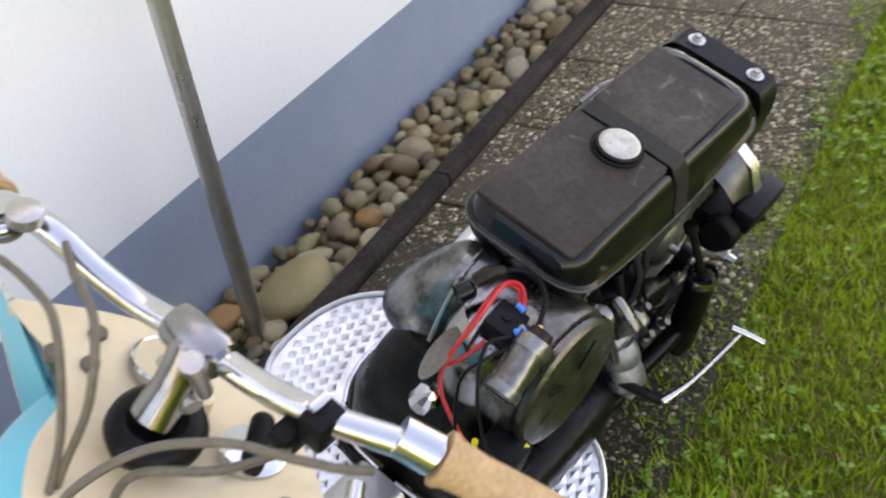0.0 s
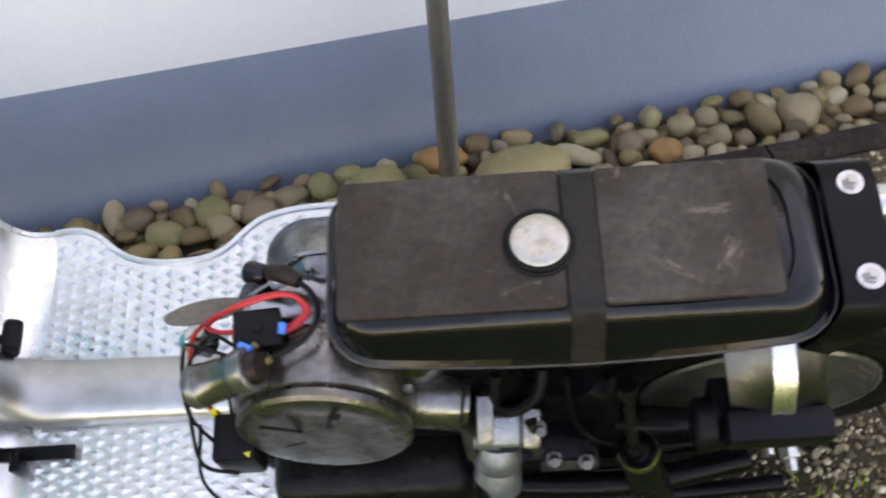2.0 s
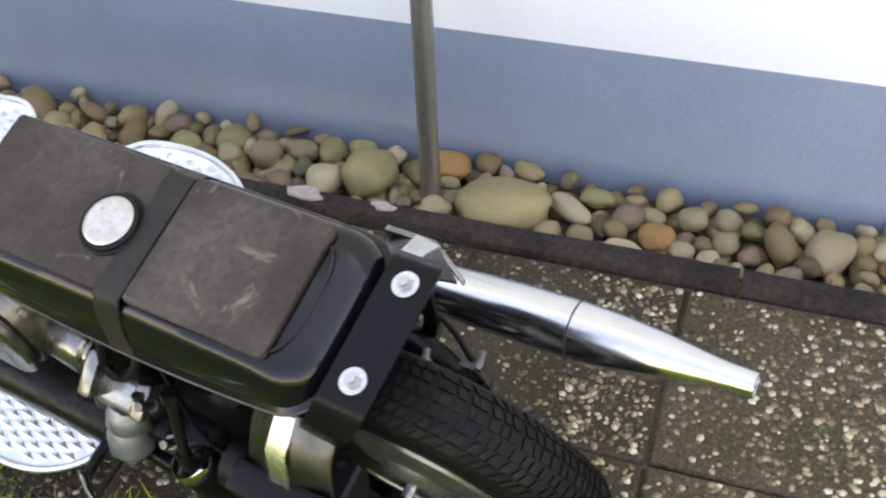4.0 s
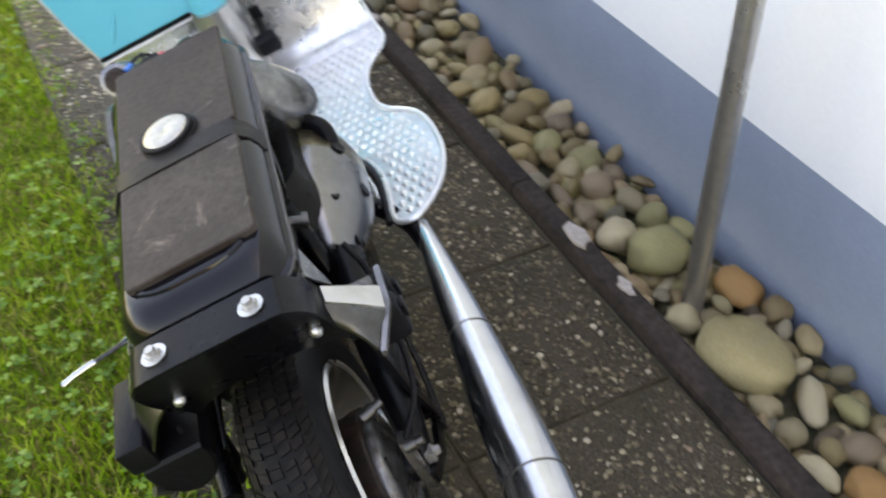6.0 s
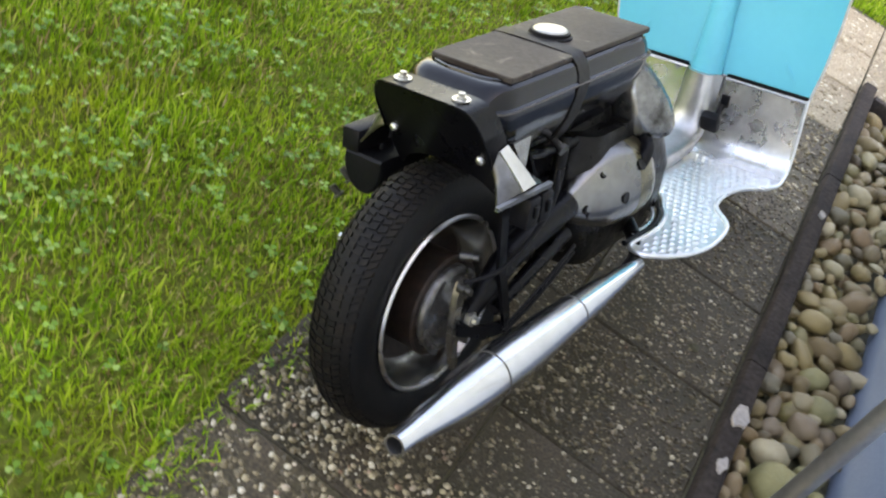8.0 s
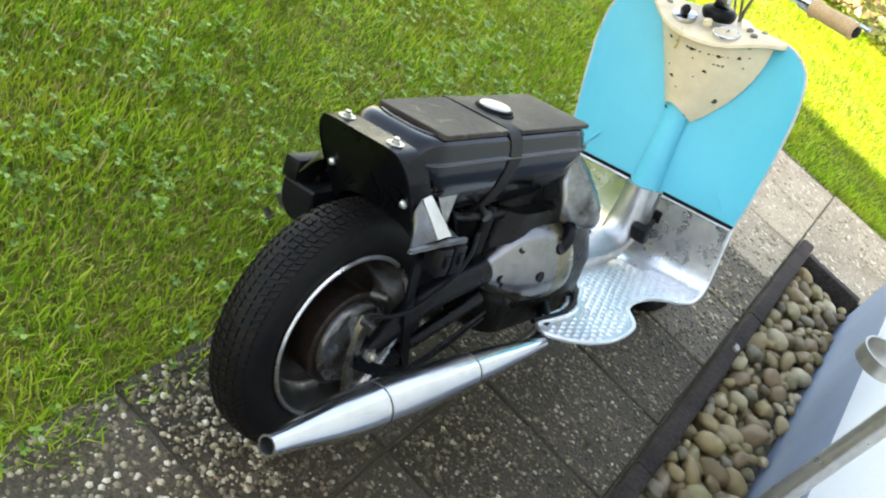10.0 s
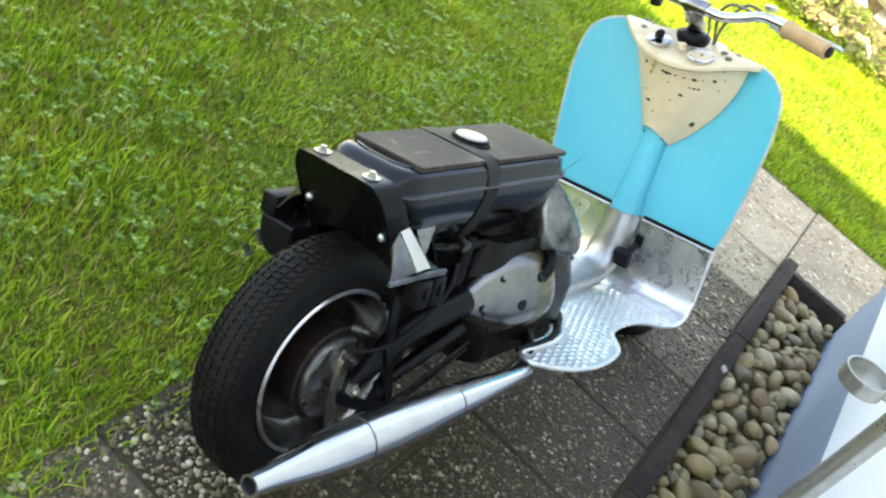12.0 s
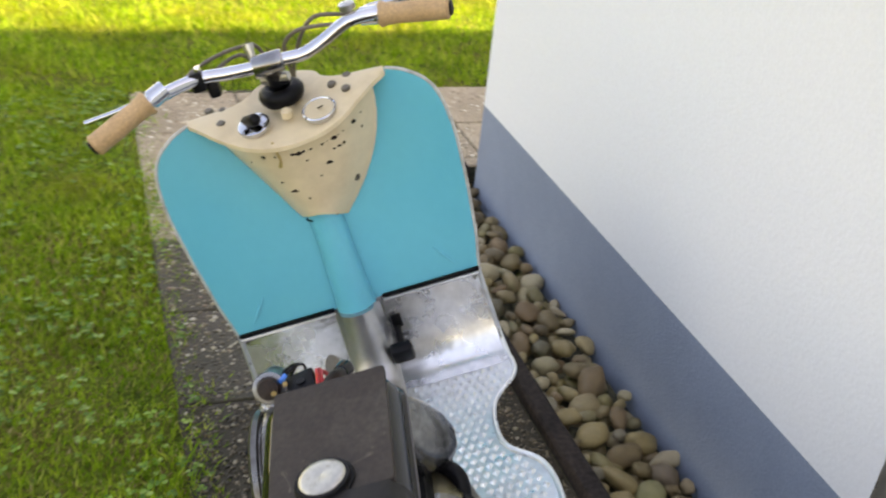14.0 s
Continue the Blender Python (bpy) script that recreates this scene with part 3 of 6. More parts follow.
# stones of the slabs' exposed aggregate
def aggregate(name, boxes, per_m2, size, seed, mat):
    rng = np.random.default_rng(seed)
    bm = bmesh.new()
    bmesh.ops.create_icosphere(bm, subdivisions=1, radius=1.0)
    base = np.array([vt.co for vt in bm.verts])
    tri = np.array([[vt.index for vt in f.verts] for f in bm.faces])
    bm.free()
    V, F = [], []
    for x0, x1, y0, y1 in boxes:
        k = int((x1 - x0) * (y1 - y0) * per_m2)
        for x, y in zip(rng.uniform(x0, x1, k), rng.uniform(y0, y1, k)):
            fx, fy = ((x - SLAB_X0) / PITCH) % 1, ((KERB_Y - 0.004 - y) / PITCH) % 1
            if min(fx, 1 - fx, fy, 1 - fy) < 0.022:
                continue
            r = size * (0.4 + 1.1 * rng.uniform(0, 1) ** 2)
            a = rng.uniform(0, 6.28)
            p = base * np.array((r, r * rng.uniform(0.6, 0.95), r * 0.42))
            c, s = np.cos(a), np.sin(a)
            p = np.c_[p[:, 0] * c - p[:, 1] * s, p[:, 0] * s + p[:, 1] * c, p[:, 2]]
            F.append(tri + len(V) * len(base))
            V.append(p + (x, y, -0.0005))
    me = mesh_from(name, np.concatenate(V).tolist(), np.concatenate(F).tolist(), mat)
    ob = new(name, me)
    ob.parent = paving
    return tagged(ob, "small mixed pebbles set in the slabs", "", "", "stuff")


aggregate("aggregate_stones", [(0.62, 1.9, -0.34, 0.395)], 12500, 0.0062, 3, AGGREGATE)
aggregate("aggregate_stones", [(-0.9, 0.62, -0.34, 0.395)], 12500, 0.005, 5, AGGREGATE_FINE_SHADED)
aggregate("aggregate_stones", [(-1.48, -0.9, -0.34, 0.395), (1.9, 3.5, -0.34, 0.395)], 8000, 0.0064, 4, AGGREGATE)
aggregate("aggregate_stones", [(-2.62, -1.48, -0.34, 0.395), (-2.62, -1.9, 0.395, 2.2)], 3600, 0.008, 6, AGGREGATE_SKYLIT)
tagged(new("path_joint_soil", finish(prism(FAR_X, 5.2, LAWN_Y - 0.06, KERB_Y - 0.001, -0.06, -0.006), "joint", SOIL)), "dark soil in the joints under the path", "soil", "", "structure")
tagged(new("side_path_joint_soil", finish(prism(FAR_X, -1.886, KERB_Y + 0.001, 5.4, -0.06, -0.006), "joint", SOIL)), "dark soil in the joints under the side path", "soil", "", "structure")

# dark round spot of dirt on a slab
thing("dirt_clump", lathe([(-0.004, 0.001), (-0.003, 0.013), (0.004, 0.01), (0.006, 0.001)], (0, 0, 1), (-0.093, 0.289, 0.003), 10), SOIL, "small dark clump of dirt on a paving slab", "dirt")

# ---- river pebbles ----
def pebble_mesh(seed, mat, sub=3):
    bm = bmesh.new()
    bmesh.ops.create_icosphere(bm, subdivisions=sub, radius=1.0)
    o = Vector((seed * 3.7, seed * 1.3, seed * 2.1))
    for vt in bm.verts:
        d = vt.co.normalized()
        vt.co = d * (1 + 0.24 * noise.noise(d * 1.1 + o) + 0.07 * noise.noise(d * 2.6 + o))
    return finish(bm, "pebble", mat, 80)


pebble_meshes = [pebble_mesh(i, PEBBLE) for i in range(12)]
placed = []


def stone(x, y, a, b, turn, mat):
    """One larger or oddly coloured stone of the bed: half length, half width and heading."""
    s = new("pebble", pebble_mesh(len(placed) + 41, mat))
    s.parent = bed
    c = min(0.75 * b, 0.04)
    s.matrix_local = pose(x, y, min(-0.012, c - 0.05), random.uniform(-8, 8), random.uniform(-8, 8), turn) @ Matrix.Diagonal((a, b, c, 1))
    placed.append((x, y, 0.42 * (a + b), 1))


random.seed(31)
stone(0.401, 0.534, 0.097, 0.068, -2, PEBBLE_MOSSY)
stone(0.261, 0.635, 0.054, 0.036, 1, PEBBLE_ORANGE)
stone(0.123, 0.559, 0.059, 0.056, 61, PEBBLE_OLIVE)
stone(0.036, 0.528, 0.041, 0.040, 104, PEBBLE_PALE)
stone(0.179, 0.538, 0.036, 0.012, 117, PEBBLE_PALE)
stone(0.194, 0.558, 0.015, 0.013, 76, PEBBLE_OLIVE)
stone(0.293, 0.554, 0.025, 0.021, 66, PEBBLE_TAN)
stone(0.521, 0.580, 0.050, 0.023, -29, PEBBLE_PALE)
stone(0.566, 0.622, 0.035, 0.023, -12, PEBBLE_OLIVE)
stone(0.587, 0.555, 0.031, 0.014, 98, PEBBLE_BROWN)
stone(0.555, 0.508, 0.027, 0.025, 127, PEBBLE_TAN)
stone(0.493, 0.507, 0.030, 0.025, 33, PEBBLE_TAN)
stone(0.633, 0.577, 0.033, 0.031, 46, PEBBLE_BROWN)
stone(0.633, 0.497, 0.038, 0.021, 3, PEBBLE_PALE)
stone(0.693, 0.532, 0.032, 0.032, 40, PEBBLE_ORANGE)
stone(0.670, 0.599, 0.029, 0.020, -1, PEBBLE_TAN)
stone(0.742, 0.516, 0.025, 0.023, 51, PEBBLE_PALE)
stone(0.750, 0.605, 0.028, 0.028, 45, PEBBLE_TAN)
stone(0.742, 0.555, 0.018, 0.017, 51, PEBBLE_BROWN)
stone(0.791, 0.506, 0.025, 0.022, 121, PEBBLE_PALE)
stone(0.815, 0.556, 0.026, 0.026, 51, PEBBLE_TAN)
stone(0.811, 0.618, 0.029, 0.025, 46, PEBBLE_TAN)
stone(0.841, 0.502, 0.015, 0.015, 50, PEBBLE_PALE)
stone(0.860, 0.537, 0.022, 0.020, 52, PEBBLE_BROWN)
stone(-0.060, 0.516, 0.034, 0.024, 151, PEBBLE_BROWN)
stone(-0.114, 0.576, 0.036, 0.036, 36, PEBBLE_BROWN)
stone(-0.050, 0.615, 0.038, 0.026, 16, PEBBLE_TAN)
stone(0.015, 0.621, 0.032, 0.030, 116, PEBBLE_OLIVE)
stone(0.073, 0.648, 0.032, 0.024, 10, PEBBLE_OLIVE)
stone(-0.293, 0.565, 0.042, 0.031, 158, PEBBLE_OLIVE)
stone(-0.202, 0.602, 0.039, 0.036, 148, PEBBLE_OLIVE)
stone(-0.138, 0.631, 0.026, 0.025, 18, PEBBLE_BROWN)
stone(-0.191, 0.559, 0.029, 0.029, 69, PEBBLE_TAN)
stone(-0.346, 0.627, 0.035, 0.029, 25, PEBBLE_BROWN)
stone(-0.238, 0.481, 0.045, 0.023, 5, PEBBLE_BROWN)
stone(-0.132, 0.504, 0.038, 0.017, -4, PEBBLE_BROWN)
stone(1.09, 0.609, 0.026, 0.022, 30, PEBBLE_PALE)
rng = random.Random(11)
near = []
for layer, z, tries in ((1, -0.028, 12000), (0, -0.062, 3000)):
    for _ in range(tries):
        r = rng.choice((0.017, 0.023, 0.028, 0.032, 0.036, 0.042))
        x, y = rng.uniform(-1.8, 2.6), rng.uniform(BED_Y + r * 0.75, WALL_Y - r * 0.85)
        if all((x - px) ** 2 + (y - py) ** 2 > (0.93 * (r + pr)) ** 2 for px, py, pr, pl in placed if pl == layer or pl == 1 and layer == 0 and False):
            placed.append((x, y, r, layer))
            near.append((x, y, z + rng.uniform(-0.006, 0.008), r))
near.sort(key=lambda q: (q[2] < -0.033, abs(q[0] - 0.3)))
rest_v, rest_f = [], []
bm = bmesh.new()
bmesh.ops.create_icosphere(bm, subdivisions=2, radius=1.0)
ico_v = [vt.co.copy() for vt in bm.verts]
ico_f = [[vt.index for vt in f.verts] for f in bm.faces]
bm.free()
for i, (x, y, z, r) in enumerate(near):
    m = pose(x, y, z, rng.uniform(-25, 25), rng.uniform(-25, 25), rng.uniform(0, 360)) @ Matrix.Diagonal((r * rng.uniform(1.0, 1.5), r * rng.uniform(0.75, 1.0), r * rng.uniform(0.58, 0.88), 1))
    if i < 262:
        s = new("pebble", pebble_meshes[i % 12])
        s.parent = bed
        s.matrix_local = m
    else:
        o = Vector((i * 0.7, 0, 0))
        rest_f += [[k + len(rest_v) for k in f] for f in ico_f]
        rest_v += [tuple(m @ (d * (1 + 0.16 * noise.noise(d * 1.1 + o)))) for d in ico_v]
s = new("pebbles", mesh_from("pebbles", rest_v, rest_f, PEBBLE_FAR))
s.parent = bed
tagged(s, "lower and farther river pebbles of the bed", "", "", "stuff")

# ---- steel pole in the bed ----
BASE, TOP = Vector((0.257, 0.535, -0.07)), Vector((0.267, 0.56, 0.768))
pole = tagged(new("steel_pole"), "brushed steel tube with a round cup, standing in pebbles", "pole")
axis = (TOP - BASE).normalized()
part("tube", lathe([(0, 0.0195), ((TOP - BASE).length, 0.0195), ((TOP - BASE).length, 0.0165), ((TOP - BASE).length - 0.03, 0.0165)], axis, BASE, 28), STEEL, pole)
cup_at = Vector((0.312, 0.473, 0.77))
part("cup", lathe([(-0.013, 0.0), (-0.013, 0.037), (0.013, 0.037), (0.013, 0.0335), (-0.006, 0.0335), (-0.006, 0.0)], (0.1, -0.12, 1), cup_at, 36), STEEL, pole, "short round brushed steel cup")
part("arm", sweep([TOP - axis * 0.012, (TOP - axis * 0.014 + cup_at) / 2 + Vector((0, 0, -0.002)), cup_at + Vector((-0.016, 0.03, 0))], 0.0055, 8), STEEL, pole)


# ---- the scooter, in its own space: u to the rear, v to the house side, w up; it leans towards the lawn ----
scooter = tagged(new("motor_scooter"), "stripped turquoise and cream motor scooter with bare engine, leaning", "motor scooter")
U, V, W = Vector((0.9804, -0.1967, 0.0111)), Vector((0.1800, 0.9170, 0.3559)), Vector((-0.0802, -0.3469, 0.9345))
scooter.matrix_world = Matrix(((U.x, V.x, W.x, 0.5705), (U.y, V.y, W.y, -0.1104), (U.z, V.z, W.z, 0.0260), (0, 0, 0, 1)))
UX, VX, WX = (1, 0, 0), (0, 1, 0), (0, 0, 1)


def ring_at(u0, u1, v0, v1, r, w, lift=0.0):
    return [(a, b, w + lift * (a - u0)) for a, b in round_rect(u0, u1, v0, v1, r)]


# fuel tank
levels = [(-0.40, -0.15, 0.05, 0.028, 0.436), (-0.45, -0.1, 0.068, 0.035, 0.455), (-0.508, -0.05, 0.086, 0.04, 0.496), (-0.526, -0.024, 0.0945, 0.042, 0.533), (-0.529, -0.018, 0.0945, 0.043, 0.549),
          (-0.532, -0.012, 0.099, 0.045, 0.5515), (-0.532, -0.012, 0.099, 0.045, 0.5545), (-0.527, -0.018, 0.0945, 0.043, 0.557), (-0.524, -0.022, 0.092, 0.042, 0.57),
          (-0.519, -0.03, 0.087, 0.038, 0.5805), (-0.512, -0.04, 0.08, 0.034, 0.586), (-0.506, -0.048, 0.075, 0.032, 0.588)]


def tank_point(u_, v_, w_):
    """A point of the tank's skin: on the lawn side it swells a little and its seam hangs lower."""
    k = math.sin(math.pi * min(1.0, max(0.0, (u_ + 0.535) / 0.525))) ** 0.6
    k *= max(0.0, -v_ / 0.0995) ** 2 * min(1.0, max(0.0, (0.59 - w_) / 0.034))
    return (u_, v_ - 0.009 * k, w_ - 0.03 * k)


def long_rect(u0, u1, v0, v1, r):
    """Rounded rectangle with its long sides cut into short pieces."""
    out = []
    ring = round_rect(u0, u1, v0, v1, r)
    for p, q in zip(ring, ring[1:] + ring[:1]):
        n = max(1, int(math.hypot(q[0] - p[0], q[1] - p[1]) / 0.03))
        out += [(p[0] + (q[0] - p[0]) * i / n, p[1] + (q[1] - p[1]) * i / n) for i in range(n)]
    return out


def even_ring(u0, u1, v0, v1, r, w_, count=84):
    ring = long_rect(u0, u1, v0, v1, r)
    run = [0.0]
    for p, q in zip(ring, ring[1:] + ring[:1]):
        run.append(run[-1] + math.hypot(q[0] - p[0], q[1] - p[1]))
    at_ = np.linspace(0, run[-1], count, endpoint=False)
    us = np.interp(at_, run, [p[0] for p in ring] + [ring[0][0]])
    vs = np.interp(at_, run, [p[1] for p in ring] + [ring[0][1]])
    return [tank_point(a, b, w_) for a, b in zip(us.tolist(), vs.tolist())]


bm = rings([even_ring(a, b, -c, c, r, w) for a, b, c, r, w in levels])
sweep([(-0.082, 0.062, 0.587), (-0.066, 0.056, 0.588), (-0.056, 0.03, 0.588), (-0.055, 0, 0.588), (-0.056, -0.03, 0.588), (-0.066, -0.056, 0.588), (-0.082, -0.062, 0.587)], 0.0035, 6, bm)
tank = part("fuel_tank", bm, BLACK_PAINT, scooter, "scratched gloss black fuel tank", 30)
part("tank_seam", sweep(even_ring(-0.5325, -0.0115, -0.0995, 0.0995, 0.045, 0.5535), 0.0015, 6, per=0, closed=True), SEAM, tank, "worn pale seam edge")
pad_a = round_rect(-0.516, -0.284, -0.0725, 0.082, 0.006, 2)
part("rubber_mat", plate(pad_a, 0.588, 0.5955, uvw, 0.0015), PAD_RUBBER, tank, "worn grey-brown rubber mat")
pad_b = round_rect(-0.249, -0.072, -0.0715, 0.08, 0.006, 2)
part("rubber_mat", plate(pad_b, 0.588, 0.5965, uvw, 0.0015), PAD_RUBBER, tank, "worn grey-brown rubber mat")
cap = part("filler_neck", lathe([(0, 0.0375), (0.004, 0.0375), (0.006, 0.035), (0.006, 0.03)], WX, (-0.309, -0.002, 0.594), 40), RUBBER, tank, "black rubber ring round the filler")
part("cap_rim", lathe([(0, 0.031), (0.003, 0.0345), (0.0075, 0.0345), (0.009, 0.0332), (0.009, 0.026)], WX, (-0.309, -0.003, 0.5965), 40), RUBBER, tank, "black rim of the fuel cap")
part("fuel_cap", lathe([(0.004, 0.0295), (0.0095, 0.0292), (0.0112, 0.0275), (0.0122, 0.023), (0.0128, 0.003), (0.012, 0.0015), (0.012, 0)], WX, (-0.309, -0.003, 0.5965), 40), CAP_METAL, tank, "worn pale round fuel cap")
half = [(0.05, 0.428), (0.07, 0.453), (0.088, 0.494), (0.096, 0.53), (0.0975, 0.548), (0.1005, 0.553), (0.096, 0.559), (0.0935, 0.571), (0.0885, 0.582), (0.08, 0.5905), (0.074, 0.597), (0.04, 0.5985), (0, 0.599)]
run = [tank_point(-0.266, -b, h) for b, h in half] + [(-0.266, b, h) for b, h in half[-2::-1]]
part("tank_strap", ribbon(run, UX, 0.034, 0.0025), STRAP_BLACK, tank, "black steel strap over the tank", 60)
part("strap_bolt", lathe([(0, 0.007), (0.03, 0.007), (0.03, 0.011), (0.038, 0.011)], (0.1, 1, -0.4), (-0.262, 0.052, 0.447), 12), STEEL_DULL, tank)

# tail bracket over the wheel
top_run = [(-0.1, 0.475), (-0.101, 0.515), (-0.097, 0.545), (-0.086, 0.566), (-0.068, 0.5755), (0, 0.5765), (0.068, 0.5755), (0.086, 0.566), (0.097, 0.545), (0.101, 0.515), (0.1, 0.475)]
tr = curve_points([(0, b, h) for b, h in top_run], 4)
rows = []
for p in tr:
    k = max(0.0, min(1.0, (0.5765 - p.z) / 0.1))
    rows.append([(-0.012 - 0.05 * k, p.y, p.z), (0.043 - 0.058 * k, p.y, p.z), (0.043 - 0.058 * k, p.y * 0.985, p.z - 0.003), (-0.012 - 0.05 * k, p.y * 0.985, p.z - 0.003)])
bm = rings(rows)
low = [(-0.1, 0.395), (-0.094, 0.407), (-0.074, 0.43), (-0.04, 0.446), (0, 0.45), (0.04, 0.446), (0.074, 0.43), (0.094, 0.407), (0.1, 0.395)]
lo = curve_points([(0, b, h) for b, h in low], 5)
hi = [tr[round(i * (len(tr) - 1) / (len(lo) - 1))] for i in range(len(lo))]
slope = lambda w: 0.043 - (0.5765 - w) * 0.62
rings([[(slope(a.z), a.y, a.z - 0.001), (slope(b.z), b.y, b.z), (slope(b.z) - 0.001, b.y, b.z), (slope(a.z) - 0.003, a.y, a.z - 0.001)] for a, b in zip(hi, lo)], bm)
bracket = part("tail_bracket", bm, MATT_BLACK, scooter, "black bent sheet-metal bracket over the rear wheel", 50)
for b in (-0.053, 0.053):
    part("washer", lathe([(0, 0.0), (0, 0.0138), (0.0018, 0.0138), (0.0018, 0)], WX, (0.016, b, 0.577), 28), ZINC, bracket, "bright zinc washer")
    part("bolt_head", lathe([(0, 0.0085), (0.004, 0.0085), (0.004, 0.0055), (0.009, 0.0055), (0.009, 0)], WX, (0.016, b, 0.5785), 6), STEEL, bracket)
    s = 1 if b > 0 else -1
    part("dome_nut", lathe([(0, 0.0075), (0.004, 0.0075), (0.007, 0.006), (0.009, 0.003), (0.0095, 0)], (0.8, 0, -0.5), (slope(0.486) - 0.001, s * 0.081, 0.486), 12), ZINC, bracket)

# folded aluminium side brackets: a channel with two flared flanges, and rubber blocks
for s in (1, -1):
    top = [(-0.018, 0.09, 0.488), (-0.026, 0.1, 0.501), (-0.046, 0.1, 0.506), (-0.058, 0.084, 0.5)]
    low = [(-0.002, 0.126, 0.432), (-0.03, 0.148, 0.452), (-0.06, 0.149, 0.455), (-0.1, 0.142, 0.445)]
    if s < 0:
        top = [(-0.012, 0.07, 0.495), (-0.05, 0.094, 0.515), (-0.076, 0.094, 0.515), (-0.122, 0.06, 0.49)]
        low = [(-0.008, 0.143, 0.44), (-0.046, 0.152, 0.45), (-0.076, 0.152, 0.45), (-0.112, 0.147, 0.443)]
    rows = []
    for k in np.linspace(0, 1, 9):
        run = [Vector(a).lerp(Vector(b), k) for a, b in zip(top, low)]
        if s > 0:
            run[0].x = top[0][0] + (low[0][0] - top[0][0]) * k ** 2
            run[3].x = top[3][0] + (low[3][0] - top[3][0]) * k ** 2
        bow = (0.003 if s > 0 else 0.01) * math.sin(math.pi * k)
        row = []
        for a, b in zip(run, run[1:]):
            for q in np.linspace(0, 1, 6)[:-1]:
                e = a.lerp(b, q)
                row.append((e.x - 0.4 * bow if q == 0 and a == run[0] else e.x, s * (e.y + bow * 0.6), e.z + bow * 0.8))
        row.append((run[-1].x, s * (run[-1].y + bow * 0.6), run[-1].z + bow * 0.8))
        rows.append(row + [(a_, b_ - s * 0.0025, c_ - 0.002) for a_, b_, c_ in row[::-1]])
    side = part("side_bracket", rings(rows), ALU_BENT_SHADED, scooter, "folded bare aluminium bracket", 20)
    for u_, w_ in ((-0.024, 0.47), (-0.02, 0.448)):
        part("bracket_hole", lathe([(0, 0.0), (0, 0.005), (0.003, 0.005), (0.003, 0)], (0.8, 0.6 * s, 0.4), (u_ - (0.0 if s < 0 else 0.008), s * (0.094 if w_ > 0.46 else 0.106), w_ - 0.008), 12), RUBBER, side)
    if s > 0:
        # The bracket's highlight, put in as a separate strip of brighter metal.
        part("bracket_highlight", rings([[(-0.026, 0.1035, 0.503), (-0.046, 0.1035, 0.508), (-0.046, 0.1, 0.506), (-0.026, 0.1, 0.5)], [(-0.028, 0.1285, 0.479), (-0.052, 0.1295, 0.484), (-0.052, 0.126, 0.481), (-0.028, 0.125, 0.476)], [(-0.03, 0.151, 0.455), (-0.06, 0.153, 0.459), (-0.06, 0.149, 0.456), (-0.03, 0.147, 0.452)]]), ALU, side, "strip of brighter metal for the bracket's highlight", 40)
        part("bracket_lip", rings([[(0.004, 0.127, 0.432), (0.004, 0.133, 0.431), (0.004, 0.132, 0.424), (0.004, 0.126, 0.424)], [(-0.04, 0.15, 0.452), (-0.04, 0.157, 0.451), (-0.04, 0.156, 0.443), (-0.04, 0.149, 0.443)], [(-0.104, 0.15, 0.45), (-0.104, 0.157, 0.449), (-0.104, 0.156, 0.441), (-0.104, 0.149, 0.441)]]), ALU_WORN, side, "turned lower lip")
        part("bracket_ear", rings([[(-0.118, 0.098, 0.44), (-0.15, 0.082, 0.49), (-0.098, 0.08, 0.492)], [(-0.118, 0.095, 0.44), (-0.15, 0.079, 0.49), (-0.098, 0.077, 0.492)]]), ALU_WORN, side, "upright aluminium ear")
        for u_ in (-0.058, -0.094):
            b = part("rubber_block", boxy((u_, 0.142, 0.412), (0.032, 0.036, 0.052), 0.006), RUBBER, scooter, "black rubber mounting block")
            part("block_notch", boxy((u_, 0.162, 0.416), (0.012, 0.006, 0.02), 0.002), MATT_BLACK, b)
    else:
        part("bracket_highlight", rings([[(-0.052, -0.0965, 0.514), (-0.075, -0.0965, 0.514), (-0.075, -0.094, 0.511), (-0.052, -0.094, 0.511)], [(-0.051, -0.134, 0.4955), (-0.075, -0.134, 0.4955), (-0.075, -0.131, 0.493), (-0.051, -0.131, 0.493)], [(-0.049, -0.1555, 0.454), (-0.073, -0.1555, 0.454), (-0.073, -0.153, 0.451), (-0.049, -0.153, 0.451)]]), ALU, side, "strip of brighter metal for the bracket's highlight", 40)
        b = part("rubber_block", boxy((-0.064, -0.163, 0.436), (0.112, 0.036, 0.04), 0.005), RUBBER, scooter, "black rubber mounting block")
        roll = [(0.04 * math.cos(radians(a_)), 0.052 * math.sin(radians(a_))) for a_ in range(180, 361, 15)] + [(0.036, 0.014), (-0.036, 0.014)]
        part("block_roll", plate(roll, -0.125, -0.008, lambda a_, b_, h_: Vector((h_, a_ - 0.134, b_ + 0.404)), 0.004), RUBBER, b, "rounded black rubber buffer")
        part("buffer_head", lathe([(0, 0.0), (0.0, 0.024), (0.004, 0.029), (0.022, 0.029), (0.026, 0.025), (0.026, 0)], UX, (-0.15, -0.148, 0.412), 28), RUBBER, b, "round black rubber buffer")

# rear wheel
AX = Vector((-0.026, -0.009, 0.211))


